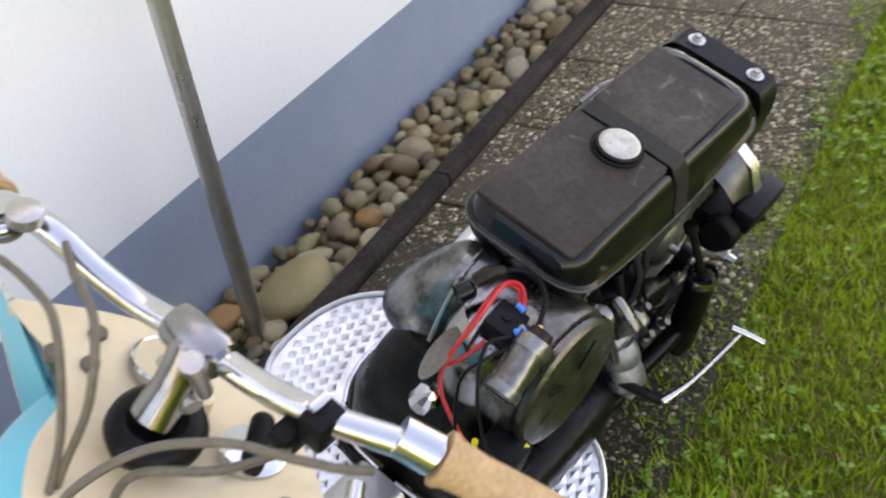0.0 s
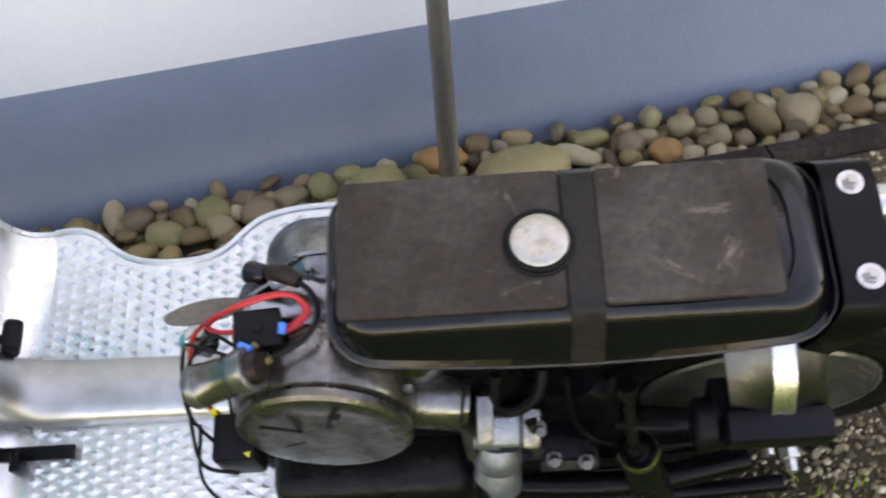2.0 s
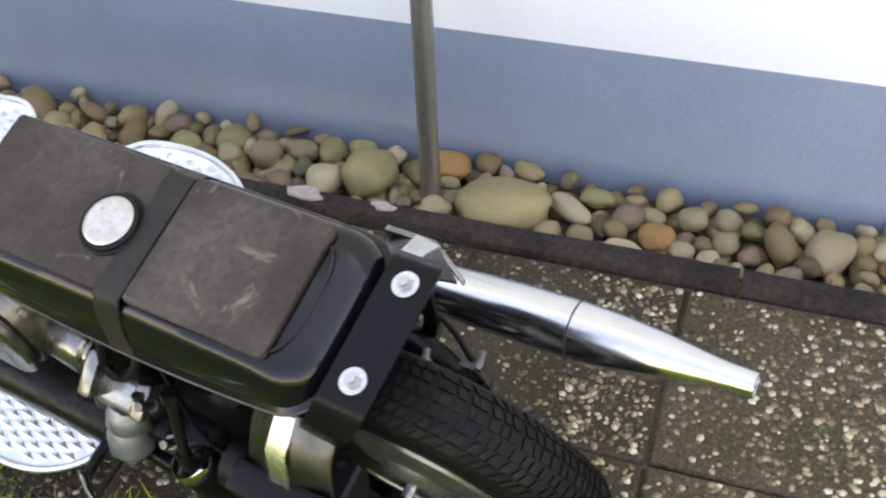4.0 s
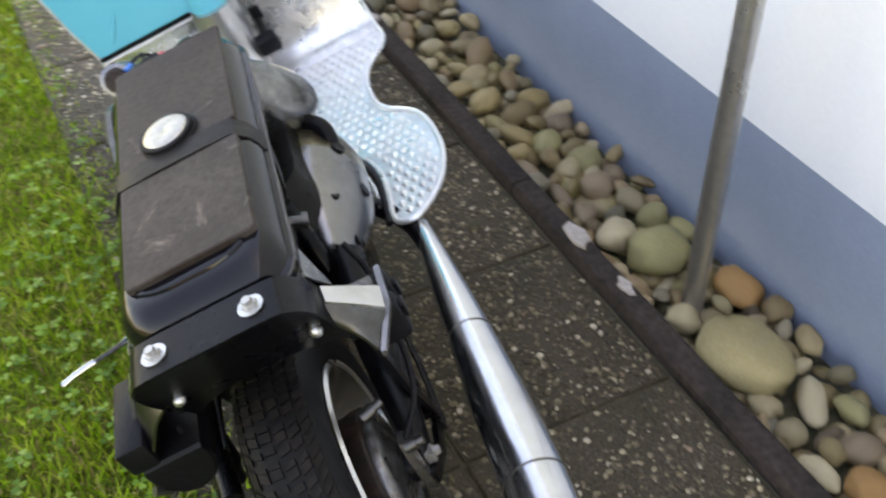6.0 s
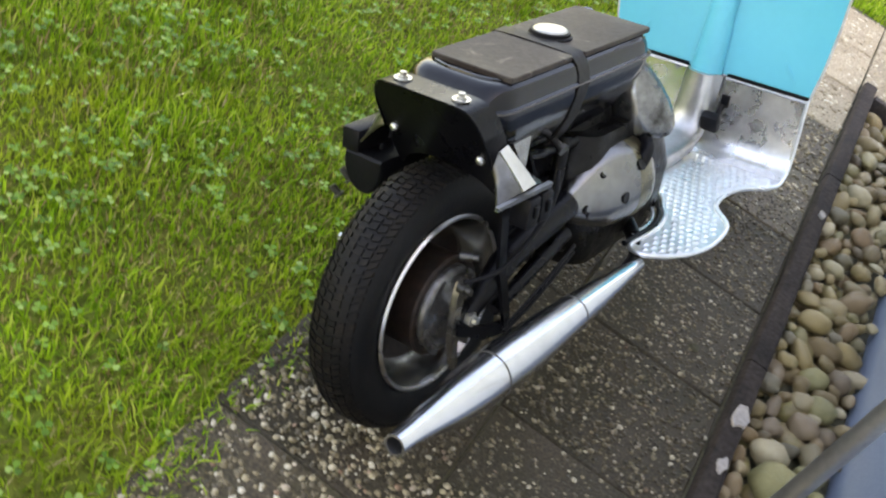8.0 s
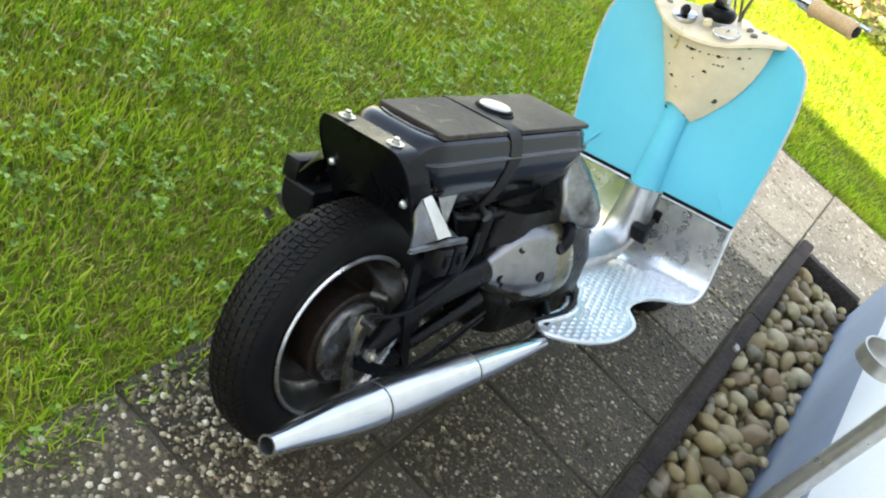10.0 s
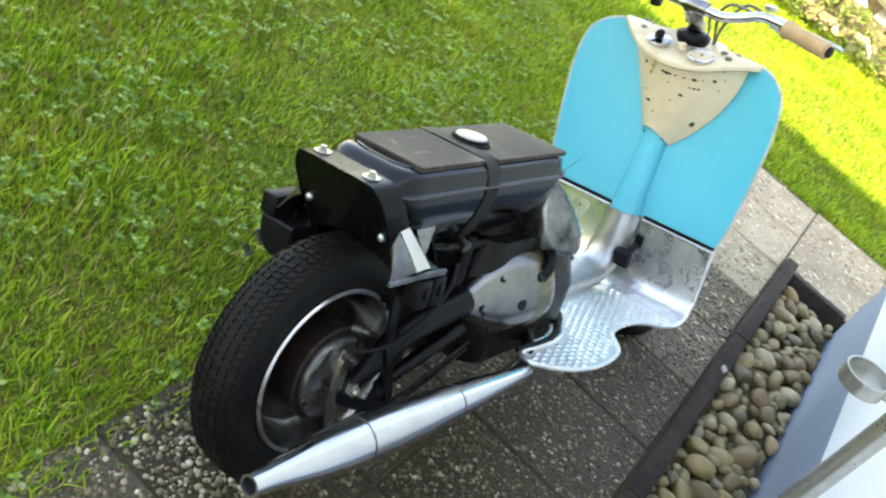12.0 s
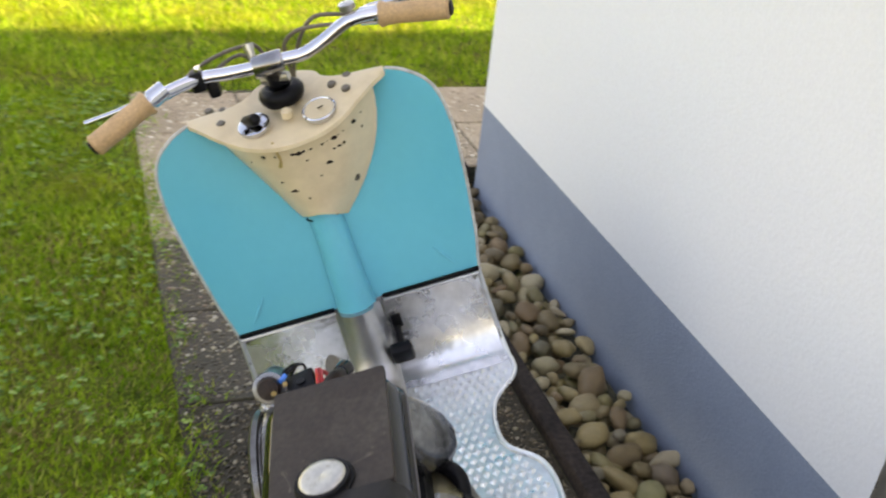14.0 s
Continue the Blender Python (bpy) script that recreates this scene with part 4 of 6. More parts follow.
def wheel(centre, parent_thing):
    c = Vector(centre)
    tyre = [(-0.03, 0.146), (-0.040, 0.153), (-0.046, 0.174), (-0.048, 0.192), (-0.045, 0.206), (-0.038, 0.2185), (-0.027, 0.2255), (-0.012, 0.2292), (0, 0.23),
            (0.012, 0.2292), (0.027, 0.2255), (0.038, 0.2185), (0.045, 0.206), (0.048, 0.192), (0.046, 0.174), (0.041, 0.1545), (0.03, 0.146)]
    w = part("wheel_rim", hoop([(-0.04, 0.15), (-0.044, 0.152), (-0.046, 0.149), (-0.04, 0.142), (-0.02, 0.135), (0.0, 0.134), (0.03, 0.143), (0.037, 0.1475), (0.039, 0.153), (0.044, 0.1545), (0.0475, 0.152), (0.047, 0.1485), (0.043, 0.1465),
                                 (0.036, 0.142), (0.022, 0.137), (0.008, 0.13), (-0.004, 0.122), (-0.006, 0.119), (-0.012, 0.12), (-0.026, 0.134)], VX, c, 72), RIM_METAL, parent_thing, "grey aluminium wheel rim with a bright lip", 30)
    # The drum's dark colour here stands for shade deep in the rim.
    part("rim_well_shade", hoop([(-0.004, 0.1215), (-0.012, 0.113), (-0.018, 0.104), (-0.02, 0.08), (-0.024, 0.08), (-0.024, 0.11), (-0.012, 0.1215)], VX, c, 56), DRUM_RUST, w, "wheel's well, coloured dark for the shade in it")
    part("rim_dish", lathe([(-0.0265, 0.125), (-0.042, 0.147), (-0.0445, 0.147), (-0.04, 0.141), (-0.032, 0.128), (-0.029, 0.115), (-0.031, 0.1), (-0.037, 0.09), (-0.042, 0.078), (-0.044, 0.062), (-0.046, 0.048), (-0.053, 0.042), (-0.058, 0.034), (-0.058, 0.0)], VX, c, 72), RIM_PALE, w, "grey aluminium outer dish", 30)
    part("rim_lip", hoop([(-0.0405, 0.1535), (-0.044, 0.1552), (-0.048, 0.1525), (-0.0475, 0.1487), (-0.0445, 0.147)], VX, c, 72), RIM_PALE, w, "bright rim lip")
    part("sidewall_ridge", hoop([(-0.0478, 0.1985), (-0.0488, 0.2), (-0.0476, 0.2015)], VX, c, 72), TYRE_RUBBER, w)
    part("rim_lip", hoop([(0.0405, 0.1535), (0.044, 0.1552), (0.048, 0.1525), (0.0475, 0.1487), (0.0445, 0.147)], VX, c, 72), ALU, w, "bright rim lip")
    for q in (200, 212):
        a = radians(q + 30)
        part("rim_rib", sweep([c + Vector((math.cos(a) * r_, v_, math.sin(a) * r_)) for r_, v_ in ((0.14, 0.031), (0.135, 0.018), (0.126, 0.002), (0.113, -0.014))], 0.0035, 8), RIM_METAL, w)
    part("tyre", hoop(tyre, VX, c, 72), TYRE_RUBBER, w, "black ribbed scooter tyre", 60)
    # tread blocks
    bm = bmesh.new()
    k = 104
    uneven = random.Random(17)
    for i in range(k):
        a0 = 2 * math.pi * i / k + uneven.uniform(-0.006, 0.006)
        for side in (-1, 1):
            for v0, v1, r0, r1, skew in ((0.002, 0.0145, 0.2325, 0.2315, 0.02), (0.0175, 0.0285, 0.2312, 0.2278, 0.05), (0.0308, 0.04, 0.2265, 0.2195, 0.085)):
                q = []
                for v_, r_, sk in ((v0, r0, 0), (v1, r1, skew * 0.5)):
                    for da in (0.007, 0.044 + 0.008 * (i % 3 - 1)):
                        a = a0 + da + sk + (0.028 if side < 0 else 0)
                        q.append((a, v_ * side, r_))
                pts = []
                for dr in (-0.006, 0.0):
                    for a, v_, r_ in (q[0], q[1], q[3], q[2]):
                        pts.append(c + Vector((math.cos(a) * (r_ + dr), v_, math.sin(a) * (r_ + dr))))
                vs = [bm.verts.new(p) for p in pts]
                bm.faces.new(vs[4:8])
                for e in range(4):
                    bm.faces.new((vs[e], vs[(e + 1) % 4], vs[4 + (e + 1) % 4], vs[4 + e]))
    tr_ = part("tread", bm, TREAD_RUBBER, w)
    tr_["kind"] = "stuff"
    part("brake_drum", lathe([(-0.04, 0.0), (-0.04, 0.07), (-0.034, 0.084), (0.03, 0.085), (0.036, 0.0875), (0.05, 0.0875), (0.053, 0.084), (0.053, 0.06)], VX, c, 56), DRUM_RUST, w, "rusty black brake drum")
    part("brake_plate", lathe([(0.04, 0.074), (0.054, 0.075), (0.062, 0.074), (0.066, 0.07), (0.067, 0.062), (0.062, 0.055), (0.067, 0.042), (0.073, 0.033), (0.075, 0.02), (0.078, 0.018), (0.078, 0.0)], VX, c, 56), DRUM_GREY, w, "dull grey ribbed brake plate")
    return w


wheel(AX, scooter)
part("axle", lathe([(-0.13, 0.0), (-0.13, 0.008), (0.1, 0.008), (0.1, 0.0)], VX, AX, 16), ZINC, scooter)
part("axle_nut", lathe([(0, 0.0), (0, 0.013), (0.012, 0.013), (0.013, 0.007), (0.02, 0.006), (0.02, 0)], VX, AX + Vector((0, 0.098, 0)), 6), ZINC, scooter)
part("axle_nut", lathe([(0, 0.0), (0, 0.014), (-0.014, 0.014), (-0.015, 0.008), (-0.03, 0.0075), (-0.03, 0)], VX, AX + Vector((0.015, -0.132, 0.045)), 6), ZINC, scooter)

# swing arm and links on both sides
for s in (1, -1):
    arm_w = 0.0 if s > 0 else -0.09
    part("swing_arm", sweep([(-0.03, s * 0.087, 0.212 + arm_w * 0.4), (-0.07, s * 0.09, 0.25 + arm_w), (-0.14, s * 0.092, 0.295 + arm_w), (-0.29, s * 0.09, 0.325 + arm_w)], [0.014, 0.02, 0.025, 0.028], 16), MATT_BLACK, scooter, "black swing arm tube")
    part("lower_link", sweep([(-0.09, s * 0.098, 0.2), (-0.2, s * 0.096, 0.235), (-0.31, s * 0.09, 0.262)], [0.011, 0.014, 0.015], 12), MATT_BLACK, scooter)
    part("arm_lug", lathe([(-0.012, 0.0), (-0.012, 0.024), (0.012, 0.024), (0.012, 0)], VX, AX + Vector((0, s * 0.087, 0)), 24), MATT_BLACK, scooter)
    if s < 0:
        shock = part("shock_absorber", lathe([(0, 0.012), (0.01, 0.023), (0.12, 0.025), (0.19, 0.024), (0.2, 0.018), (0.21, 0.016), (0.222, 0.016), (0.222, 0)], (0.19, -0.06, -1), (-0.209, -0.168, 0.384), 24), MATT_BLACK, scooter, "black shock absorber sleeve")
    if s < 0:
        part("shock_cap", hoop([(0.006, 0.021), (0.0, 0.0215), (-0.003, 0.0225), (-0.001, 0.0238), (0.008, 0.024), (0.008, 0.021)], (0.19, -0.06, -1), (-0.21, -0.168, 0.389), 24), CHROME, shock, "chrome shock cap ring")
        part("shock_stud", lathe([(0, 0.009), (0.012, 0.009), (0.012, 0.0065), (0.085, 0.0065), (0.085, 0.011), (0.098, 0.011), (0.098, 0)], (-0.11, 0.6, 1), (-0.214, -0.169, 0.39), 12), GREASY, shock, "dull grey stud")
part("frame_stay", rings([[(-0.05, 0.112, 0.44), (-0.03, 0.112, 0.44), (-0.03, 0.118, 0.44), (-0.05, 0.118, 0.44)], [(-0.075, 0.11, 0.3), (-0.055, 0.11, 0.3), (-0.055, 0.116, 0.3), (-0.075, 0.116, 0.3)], [(-0.13, 0.108, 0.15), (-0.112, 0.108, 0.15), (-0.112, 0.114, 0.15), (-0.13, 0.114, 0.15)]]), MATT_BLACK, scooter, "flat black stay bar")
for dz in (0, 0.014):
    part("brake_rod", sweep([(-0.1, 0.112, 0.15 + dz), (-0.2, 0.112, 0.18 + dz), (-0.33, 0.105, 0.222 + dz)], 0.0035, 8), GREASY, scooter)
arm = [(-0.004, 0.286, 0.011), (0.002, 0.262, 0.013), (0.006, 0.225, 0.011), (0.005, 0.185, 0.01), (-0.003, 0.145, 0.009), (-0.012, 0.115, 0.006)]
lever = part("brake_lever_arm", rings([[(u_ - h_, 0.08, w_), (u_ + h_, 0.08, w_), (u_ + h_ * 0.8, 0.09, w_), (u_ - h_ * 0.8, 0.09, w_)] for u_, w_, h_ in arm]), ALU_DULL, scooter, "curved dull aluminium brake lever")
for p, d, L_ in (((0.004, 0.084, 0.277), VX, 0.024), ((0.043, 0.066, 0.186), (0.6, 0.8, 0), 0.03), ((-0.045, 0.05, 0.30), (-0.3, 1, 0.1), 0.03), ((-0.03, 0.06, 0.165), VX, 0.03)):
    part("pinch_bolt", lathe([(0, 0.0), (0, 0.009), (L_ * 0.6, 0.009), (L_ * 0.6, 0.006), (L_, 0.006), (L_, 0)], d, p, 10), STEEL_DULL, lever)
part("brake_anchor", rings([[(0.004, 0.086, 0.212), (0.004, 0.086, 0.19), (0.004, 0.094, 0.19), (0.004, 0.094, 0.212)], [(-0.06, 0.098, 0.185), (-0.06, 0.098, 0.16), (-0.06, 0.106, 0.16), (-0.06, 0.106, 0.185)], [(-0.13, 0.104, 0.172), (-0.13, 0.104, 0.148), (-0.13, 0.112, 0.148), (-0.13, 0.112, 0.172)]]), MATT_BLACK, scooter, "black brake anchor arm")
part("cable", sweep([(0.0, 0.09, 0.285), (-0.05, 0.12, 0.30), (-0.12, 0.13, 0.34), (-0.17, 0.13, 0.39), (-0.19, 0.12, 0.43)], 0.004, 8), RUBBER, scooter)

# exhaust silencer
a, b = Vector((0.307, 0.208, 0.215)), Vector((-0.446, 0.184, 0.186))
L_ = (b - a).length
silencer = part("exhaust_silencer", lathe([(0.012, 0.012), (0.0, 0.013), (0.0, 0.0165), (0.03, 0.018), (0.06, 0.0215), (0.12, 0.031), (0.18, 0.037), (0.2, 0.0382), (0.22, 0.039), (0.245, 0.0394), (0.3, 0.039), (0.36, 0.0375), (0.43, 0.0345), (0.46, 0.033), (0.49, 0.0314), (0.52, 0.0298), (0.56, 0.0275), (0.63, 0.0225), (0.7, 0.0165), (L_, 0.012)], b - a, a, 64), SILENCER, scooter, "polished chrome megaphone silencer", 70)
for at_, r_ in ((0.231, 0.0393), (0.49, 0.0315)):
    part("weld_seam", hoop([(at_ - 0.0018, r_ - 0.002), (at_ - 0.0012, r_ + 0.0007), (at_ + 0.0012, r_ + 0.0007), (at_ + 0.0018, r_ - 0.002)], b - a, a, 48), STEEL_DULL, silencer, "thin dull weld seam")
part("outlet", lathe([(0.0012, 0.0), (0.0, 0.0128), (0.003, 0.0128)], b - a, a + (b - a).normalized() * 0.004, 24), RUBBER, silencer, "black disc closing the outlet")
part("exhaust_pipe", sweep([b + Vector((0.06, 0, 0)), (-0.46, 0.17, 0.188), (-0.52, 0.13, 0.2), (-0.58, 0.06, 0.22)], 0.015, 12), MATT_BLACK, scooter)

# engine
eng = part("crankcase", rings([ring_at(-0.68, -0.36, -0.09, 0.1, 0.05, 0.17), ring_at(-0.70, -0.33, -0.105, 0.11, 0.06, 0.21), ring_at(-0.70, -0.31, -0.11, 0.115, 0.06, 0.3), ring_at(-0.68, -0.33, -0.1, 0.1, 0.06, 0.37), ring_at(-0.64, -0.36, -0.085, 0.085, 0.05, 0.42)]), GREASY, scooter, "greasy dark engine casting")
part("fan_housing", rings([ring_at(-0.655, -0.41, -0.088, 0.02, 0.05, 0.37), ring_at(-0.66, -0.40, -0.092, 0.025, 0.055, 0.44), ring_at(-0.65, -0.42, -0.088, 0.02, 0.05, 0.49), ring_at(-0.63, -0.45, -0.075, 0.01, 0.04, 0.512)]), ALU_COWL, eng, "smeared aluminium fan housing", 50)
# disc cover of the flywheel on the lawn side
cover = part("flywheel_cover", lathe([(0.06, 0.1), (0.0, 0.1), (-0.006, 0.098), (-0.01, 0.092), (-0.012, 0.092), (-0.014, 0.0985), (-0.022, 0.0985), (-0.026, 0.094), (-0.028, 0.082), (-0.024, 0.06), (-0.026, 0.03), (-0.026, 0.0)], (0.05, 1, -0.12), (-0.553, -0.118, 0.433), 56), ALU_DULL, eng, "round aluminium flywheel cover with oily stains", 30)
for i in range(5):
    q = 2 * math.pi * i / 5
    part("cover_web", boxy((-0.553 + 0.055 * math.cos(q), -0.1435, 0.433 + 0.055 * math.sin(q)), (0.05, 0.003, 0.008), 0.001, Euler((0, -q, 0)).to_matrix()), GREASY, cover)
for q in (0.4, 2.1, 3.6, 5.2):
    part("cover_screw", lathe([(0, 0.0), (0, 0.006), (-0.006, 0.006), (-0.006, 0)], VX, (-0.553 + 0.104 * math.cos(q), -0.105, 0.433 + 0.104 * math.sin(q)), 8), STEEL, cover)
# shining cowl on the house side
rows = []
for u0, u1, v1, w in ((-0.61, -0.53, 0.126, 0.388), (-0.627, -0.512, 0.137, 0.394), (-0.632, -0.506, 0.138, 0.407), (-0.629, -0.504, 0.13, 0.43), (-0.618, -0.504, 0.117, 0.455), (-0.602, -0.506, 0.103, 0.478), (-0.587, -0.51, 0.089, 0.498), (-0.573, -0.514, 0.076, 0.514), (-0.563, -0.52, 0.064, 0.521)):
    rows.append([(a_, b_, w) for a_, b_ in round_rect(u0, u1, 0.008, v1, 0.47 * min(u1 - u0, v1 - 0.02), 8)])
cowl = part("cylinder_cowl", rings(rows), COWL_PAINTED_SHEEN, eng, "oily aluminium cylinder cowl with painted-in reflections", 60)
part("cowl_rib", sweep([(-0.63, 0.03, 0.43), (-0.619, 0.032, 0.456), (-0.604, 0.034, 0.48), (-0.588, 0.036, 0.5), (-0.57, 0.038, 0.518), (-0.53, 0.04, 0.522)], 0.004, 8), ALU_COWL, cowl)
part("cowl_strip", boxy((-0.56, 0.012, 0.50), (0.09, 0.012, 0.012), 0.003, Euler((0, 0.25, 0.1)).to_matrix()), ALU, eng)
# tapered gear cover on the house side, higher above its axis than below
def heighten(ob):
    for v in ob.data.vertices:
        v.co.z = GEAR_W + (v.co.z - GEAR_W) * (1.4 if v.co.z > GEAR_W else 1.0)


GEAR_W = 0.304
gear = part("gear_cover", lathe([(0.02, 0.0), (0.022, 0.012), (0.034, 0.028), (0.06, 0.044), (0.09, 0.056), (0.13, 0.066), (0.165, 0.069), (0.185, 0.069), (0.185, 0.0)], (-1, 0.05, -0.02), (-0.285, 0.072, 0.305), 48), CAST_DARK, eng, "tapered oily aluminium gearbox cover", 50)
heighten(gear)
end_ = part("gear_cover_end", lathe([(0.186, 0.0), (0.186, 0.0688), (0.225, 0.069), (0.25, 0.062), (0.262, 0.05), (0.264, 0.03), (0.264, 0.0)], (-1, 0.05, -0.02), (-0.285, 0.072, 0.305), 36), YELLOWED, gear, "yellowed front end of the gearbox cover", 50)
heighten(end_)
for u_, q, r in ((-0.374, 50, 0.006), (-0.475, 38, 0.011), (-0.418, 8, 0.011), (-0.335, 5, 0.009), (-0.31, 14, 0.006), (-0.34, -10, 0.006)):
    d = Vector((0, math.cos(radians(q)), math.sin(radians(q))))
    reach = float(np.interp(-0.285 - u_, (0.034, 0.06, 0.09, 0.13, 0.165, 0.22), (0.028, 0.044, 0.056, 0.066, 0.069, 0.069)))
    part("cover_hole", lathe([(-0.004, 0.0), (-0.004, r), (0.0015, r), (0.0015, r * 0.8), (0.0005, 0)], d, Vector((u_, 0.072 + 0.05 * (-0.285 - u_), 0.303)) + Vector((0, d.y, d.z * (1.4 if d.z > 0 else 1.0))) * reach, 14), RUBBER, gear)
part("cylinder_block", rings([ring_at(-0.56, -0.36, -0.02, 0.06, 0.03, 0.33), ring_at(-0.53, -0.37, -0.02, 0.05, 0.03, 0.40), ring_at(-0.50, -0.38, -0.02, 0.045, 0.03, 0.47)]), GREASY, eng, "dark oily cylinder block")
part("air_hose", sweep([(-0.545, 0.06, 0.36), (-0.525, 0.11, 0.385), (-0.505, 0.128, 0.38), (-0.49, 0.125, 0.35), (-0.495, 0.11, 0.32)], 0.013, 14), RUBBER, eng, "black rubber elbow hose")
part("frame_tube", sweep([(-0.75, 0, 0.19), (-0.6, 0, 0.165), (-0.35, 0.0, 0.17), (-0.2, 0.0, 0.3), (-0.1, 0, 0.47), (-0.02, 0, 0.555)], 0.02, 14), MATT_BLACK, scooter, "black frame tube")
part("subframe_tube", sweep([(-0.50, -0.05, 0.40), (-0.36, -0.06, 0.41), (-0.2, -0.06, 0.43), (-0.06, -0.075, 0.48)], 0.011, 10), MATT_BLACK, scooter)
part("subframe_tube", sweep([(-0.50, 0.04, 0.40), (-0.36, 0.05, 0.41), (-0.2, 0.055, 0.43), (-0.06, 0.075, 0.48)], 0.011, 10), MATT_BLACK, scooter)
for s in (1, -1):
    part("cross_stay", sweep([(-0.30, s * 0.06, 0.44), (-0.29, s * 0.065, 0.37), (-0.26, s * 0.07, 0.29)], 0.013, 10), MATT_BLACK, scooter)
part("tool_box", boxy((-0.265, -0.012, 0.375), (0.17, 0.1, 0.11), 0.014), MATT_BLACK, scooter, "black box under the tank")
flap = [(-0.012, 0.512), (-0.05, 0.506), (-0.11, 0.49), (-0.17, 0.45), (-0.22, 0.38), (-0.25, 0.28)]
part("mud_flap", rings([[(a_, -0.088 + 0.02 * i_ / 5, b_), (a_, 0.0, b_ + 0.012), (a_, 0.088 - 0.02 * i_ / 5, b_), (a_ + 0.002, 0.086 - 0.02 * i_ / 5, b_ - 0.004), (a_ + 0.002, 0.0, b_ + 0.008), (a_ + 0.002, -0.086 + 0.02 * i_ / 5, b_ - 0.004)] for i_, (a_, b_) in enumerate(flap)]), MATT_BLACK, scooter, "black inner mudguard", 60)

# Added black box that fills the dark gap before the rear wheel.
part("fill_box", rings([ring_at(-0.34, -0.215, -0.11, 0.03, 0.03, 0.2), ring_at(-0.345, -0.21, -0.115, 0.04, 0.035, 0.27), ring_at(-0.34, -0.22, -0.1, 0.04, 0.035, 0.335), ring_at(-0.32, -0.24, -0.09, 0.03, 0.03, 0.35)]), MATT_BLACK, scooter, "black box added to fill the dark gap under the tank")
for p, d, L_ in (((-0.318, -0.125, 0.352), (0.1, -0.5, 1), 0.03), ((-0.3, -0.15, 0.3), (0, -0.6, 1), 0.018), ((-0.262, -0.155, 0.3), (0, -0.6, 1), 0.018), ((-0.02, -0.165, 0.36), (0.3, -0.6, 0.8), 0.025), ((0.012, -0.16, 0.345), (0.3, -0.6, 0.8), 0.02)):
    part("frame_bolt", lathe([(0, 0.0), (0, 0.01), (0.003, 0.01), (0.003, 0.006), (L_, 0.006), (L_, 0)], d, p, 8), STEEL_DULL, scooter)
part("lower_casing", boxy((-0.52, -0.135, 0.225), (0.26, 0.1, 0.12), 0.03, None, 3), GREASY, eng, "dark oily lower casing")
# Added block; its black also stands for the dark under the scooter.
part("engine_mount", boxy((-0.325, -0.118, 0.262), (0.16, 0.075, 0.09), 0.014), MATT_BLACK, scooter, "black engine mount block, added to darken the gap")
part("mount_arm", sweep([(-0.44, -0.15, 0.24), (-0.34, -0.165, 0.235), (-0.2, -0.17, 0.24), (-0.06, -0.15, 0.25)], 0.016, 12), MATT_BLACK, scooter, "black frame arm")
part("lug_plate", boxy((-0.281, -0.15, 0.297), (0.07, 0.03, 0.006), 0.002, Euler((0.55, 0, 0)).to_matrix()), GREASY, scooter)
part("control_wire", sweep([(-0.285, -0.09, 0.435), (-0.277, -0.112, 0.36), (-0.255, -0.13, 0.31), (-0.2, -0.137, 0.285), (-0.12, -0.135, 0.28)], 0.003, 8), RUBBER, scooter, "thin black cable")
# Black case added on the lawn side; it also covers path lying in shade.
case = [(-0.42, 0.2), (-0.40, 0.15), (-0.3, 0.125), (-0.12, 0.115), (-0.07, 0.13), (-0.05, 0.155), (-0.05, 0.18), (-0.08, 0.2), (-0.16, 0.208), (-0.22, 0.22), (-0.38, 0.25)]
part("fill_case", plate(case, 0.088, 0.125, lambda a_, b_, h_: Vector((a_, -h_, b_)), 0.005), MATT_BLACK, scooter, "long black case, added to cover the shaded path")
for w_ in (0.135, 0.2):
    part("case_rail", sweep([(-0.4, -0.127, w_), (-0.2, -0.128, w_ - 0.004), (-0.07, -0.127, w_ + 0.01)], 0.004, 8), GREASY, scooter)
part("centre_stand", sweep([(-0.5, -0.14, 0.1), (-0.3, -0.15, 0.075), (-0.12, -0.15, 0.07), (0.02, -0.145, 0.075)], 0.012, 10), MATT_BLACK, scooter, "black folded stand bar")

# carburettor on the lawn side
carb = part("carburettor", lathe([(0, 0.0), (0.0, 0.024), (0.012, 0.029), (0.03, 0.03), (0.036, 0.027), (0.05, 0.03), (0.07, 0.03), (0.08, 0.022), (0.083, 0.01), (0.095, 0.01), (0.095, 0)], (-0.06, -0.7, -1), (-0.366, -0.132, 0.33), 28), ALU_GREY, scooter, "grey cast carburettor")
part("intake_tube", lathe([(0, 0.036), (0.075, 0.036), (0.08, 0.03), (0.085, 0.03), (0.085, 0.0)], (1, -0.1, -0.1), (-0.48, -0.09, 0.395), 30), ALU_DULL, carb, "aluminium intake tube")
part("carburettor_body", boxy((-0.366, -0.116, 0.338), (0.066, 0.05, 0.062), 0.012, Euler((0.5, 0.1, 0)).to_matrix(), 3), ALU_GREY, carb, "grey cast carburettor body")
part("carburettor_flange", boxy((-0.382, -0.108, 0.37), (0.02, 0.06, 0.1), 0.006, Euler((0.5, 0.1, 0)).to_matrix()), ALU_DULL, carb)
part("carburettor_mouth", lathe([(0, 0.0), (0, 0.016), (0.006, 0.017), (0.006, 0)], (0.1, -0.5, 0.9), (-0.352, -0.135, 0.352), 18), RUBBER, carb, "black air intake opening")
part("carburettor_lid", boxy((-0.328, -0.118, 0.345), (0.022, 0.05, 0.06), 0.006, Euler((0.5, 0.1, 0)).to_matrix()), ALU_DULL, carb)
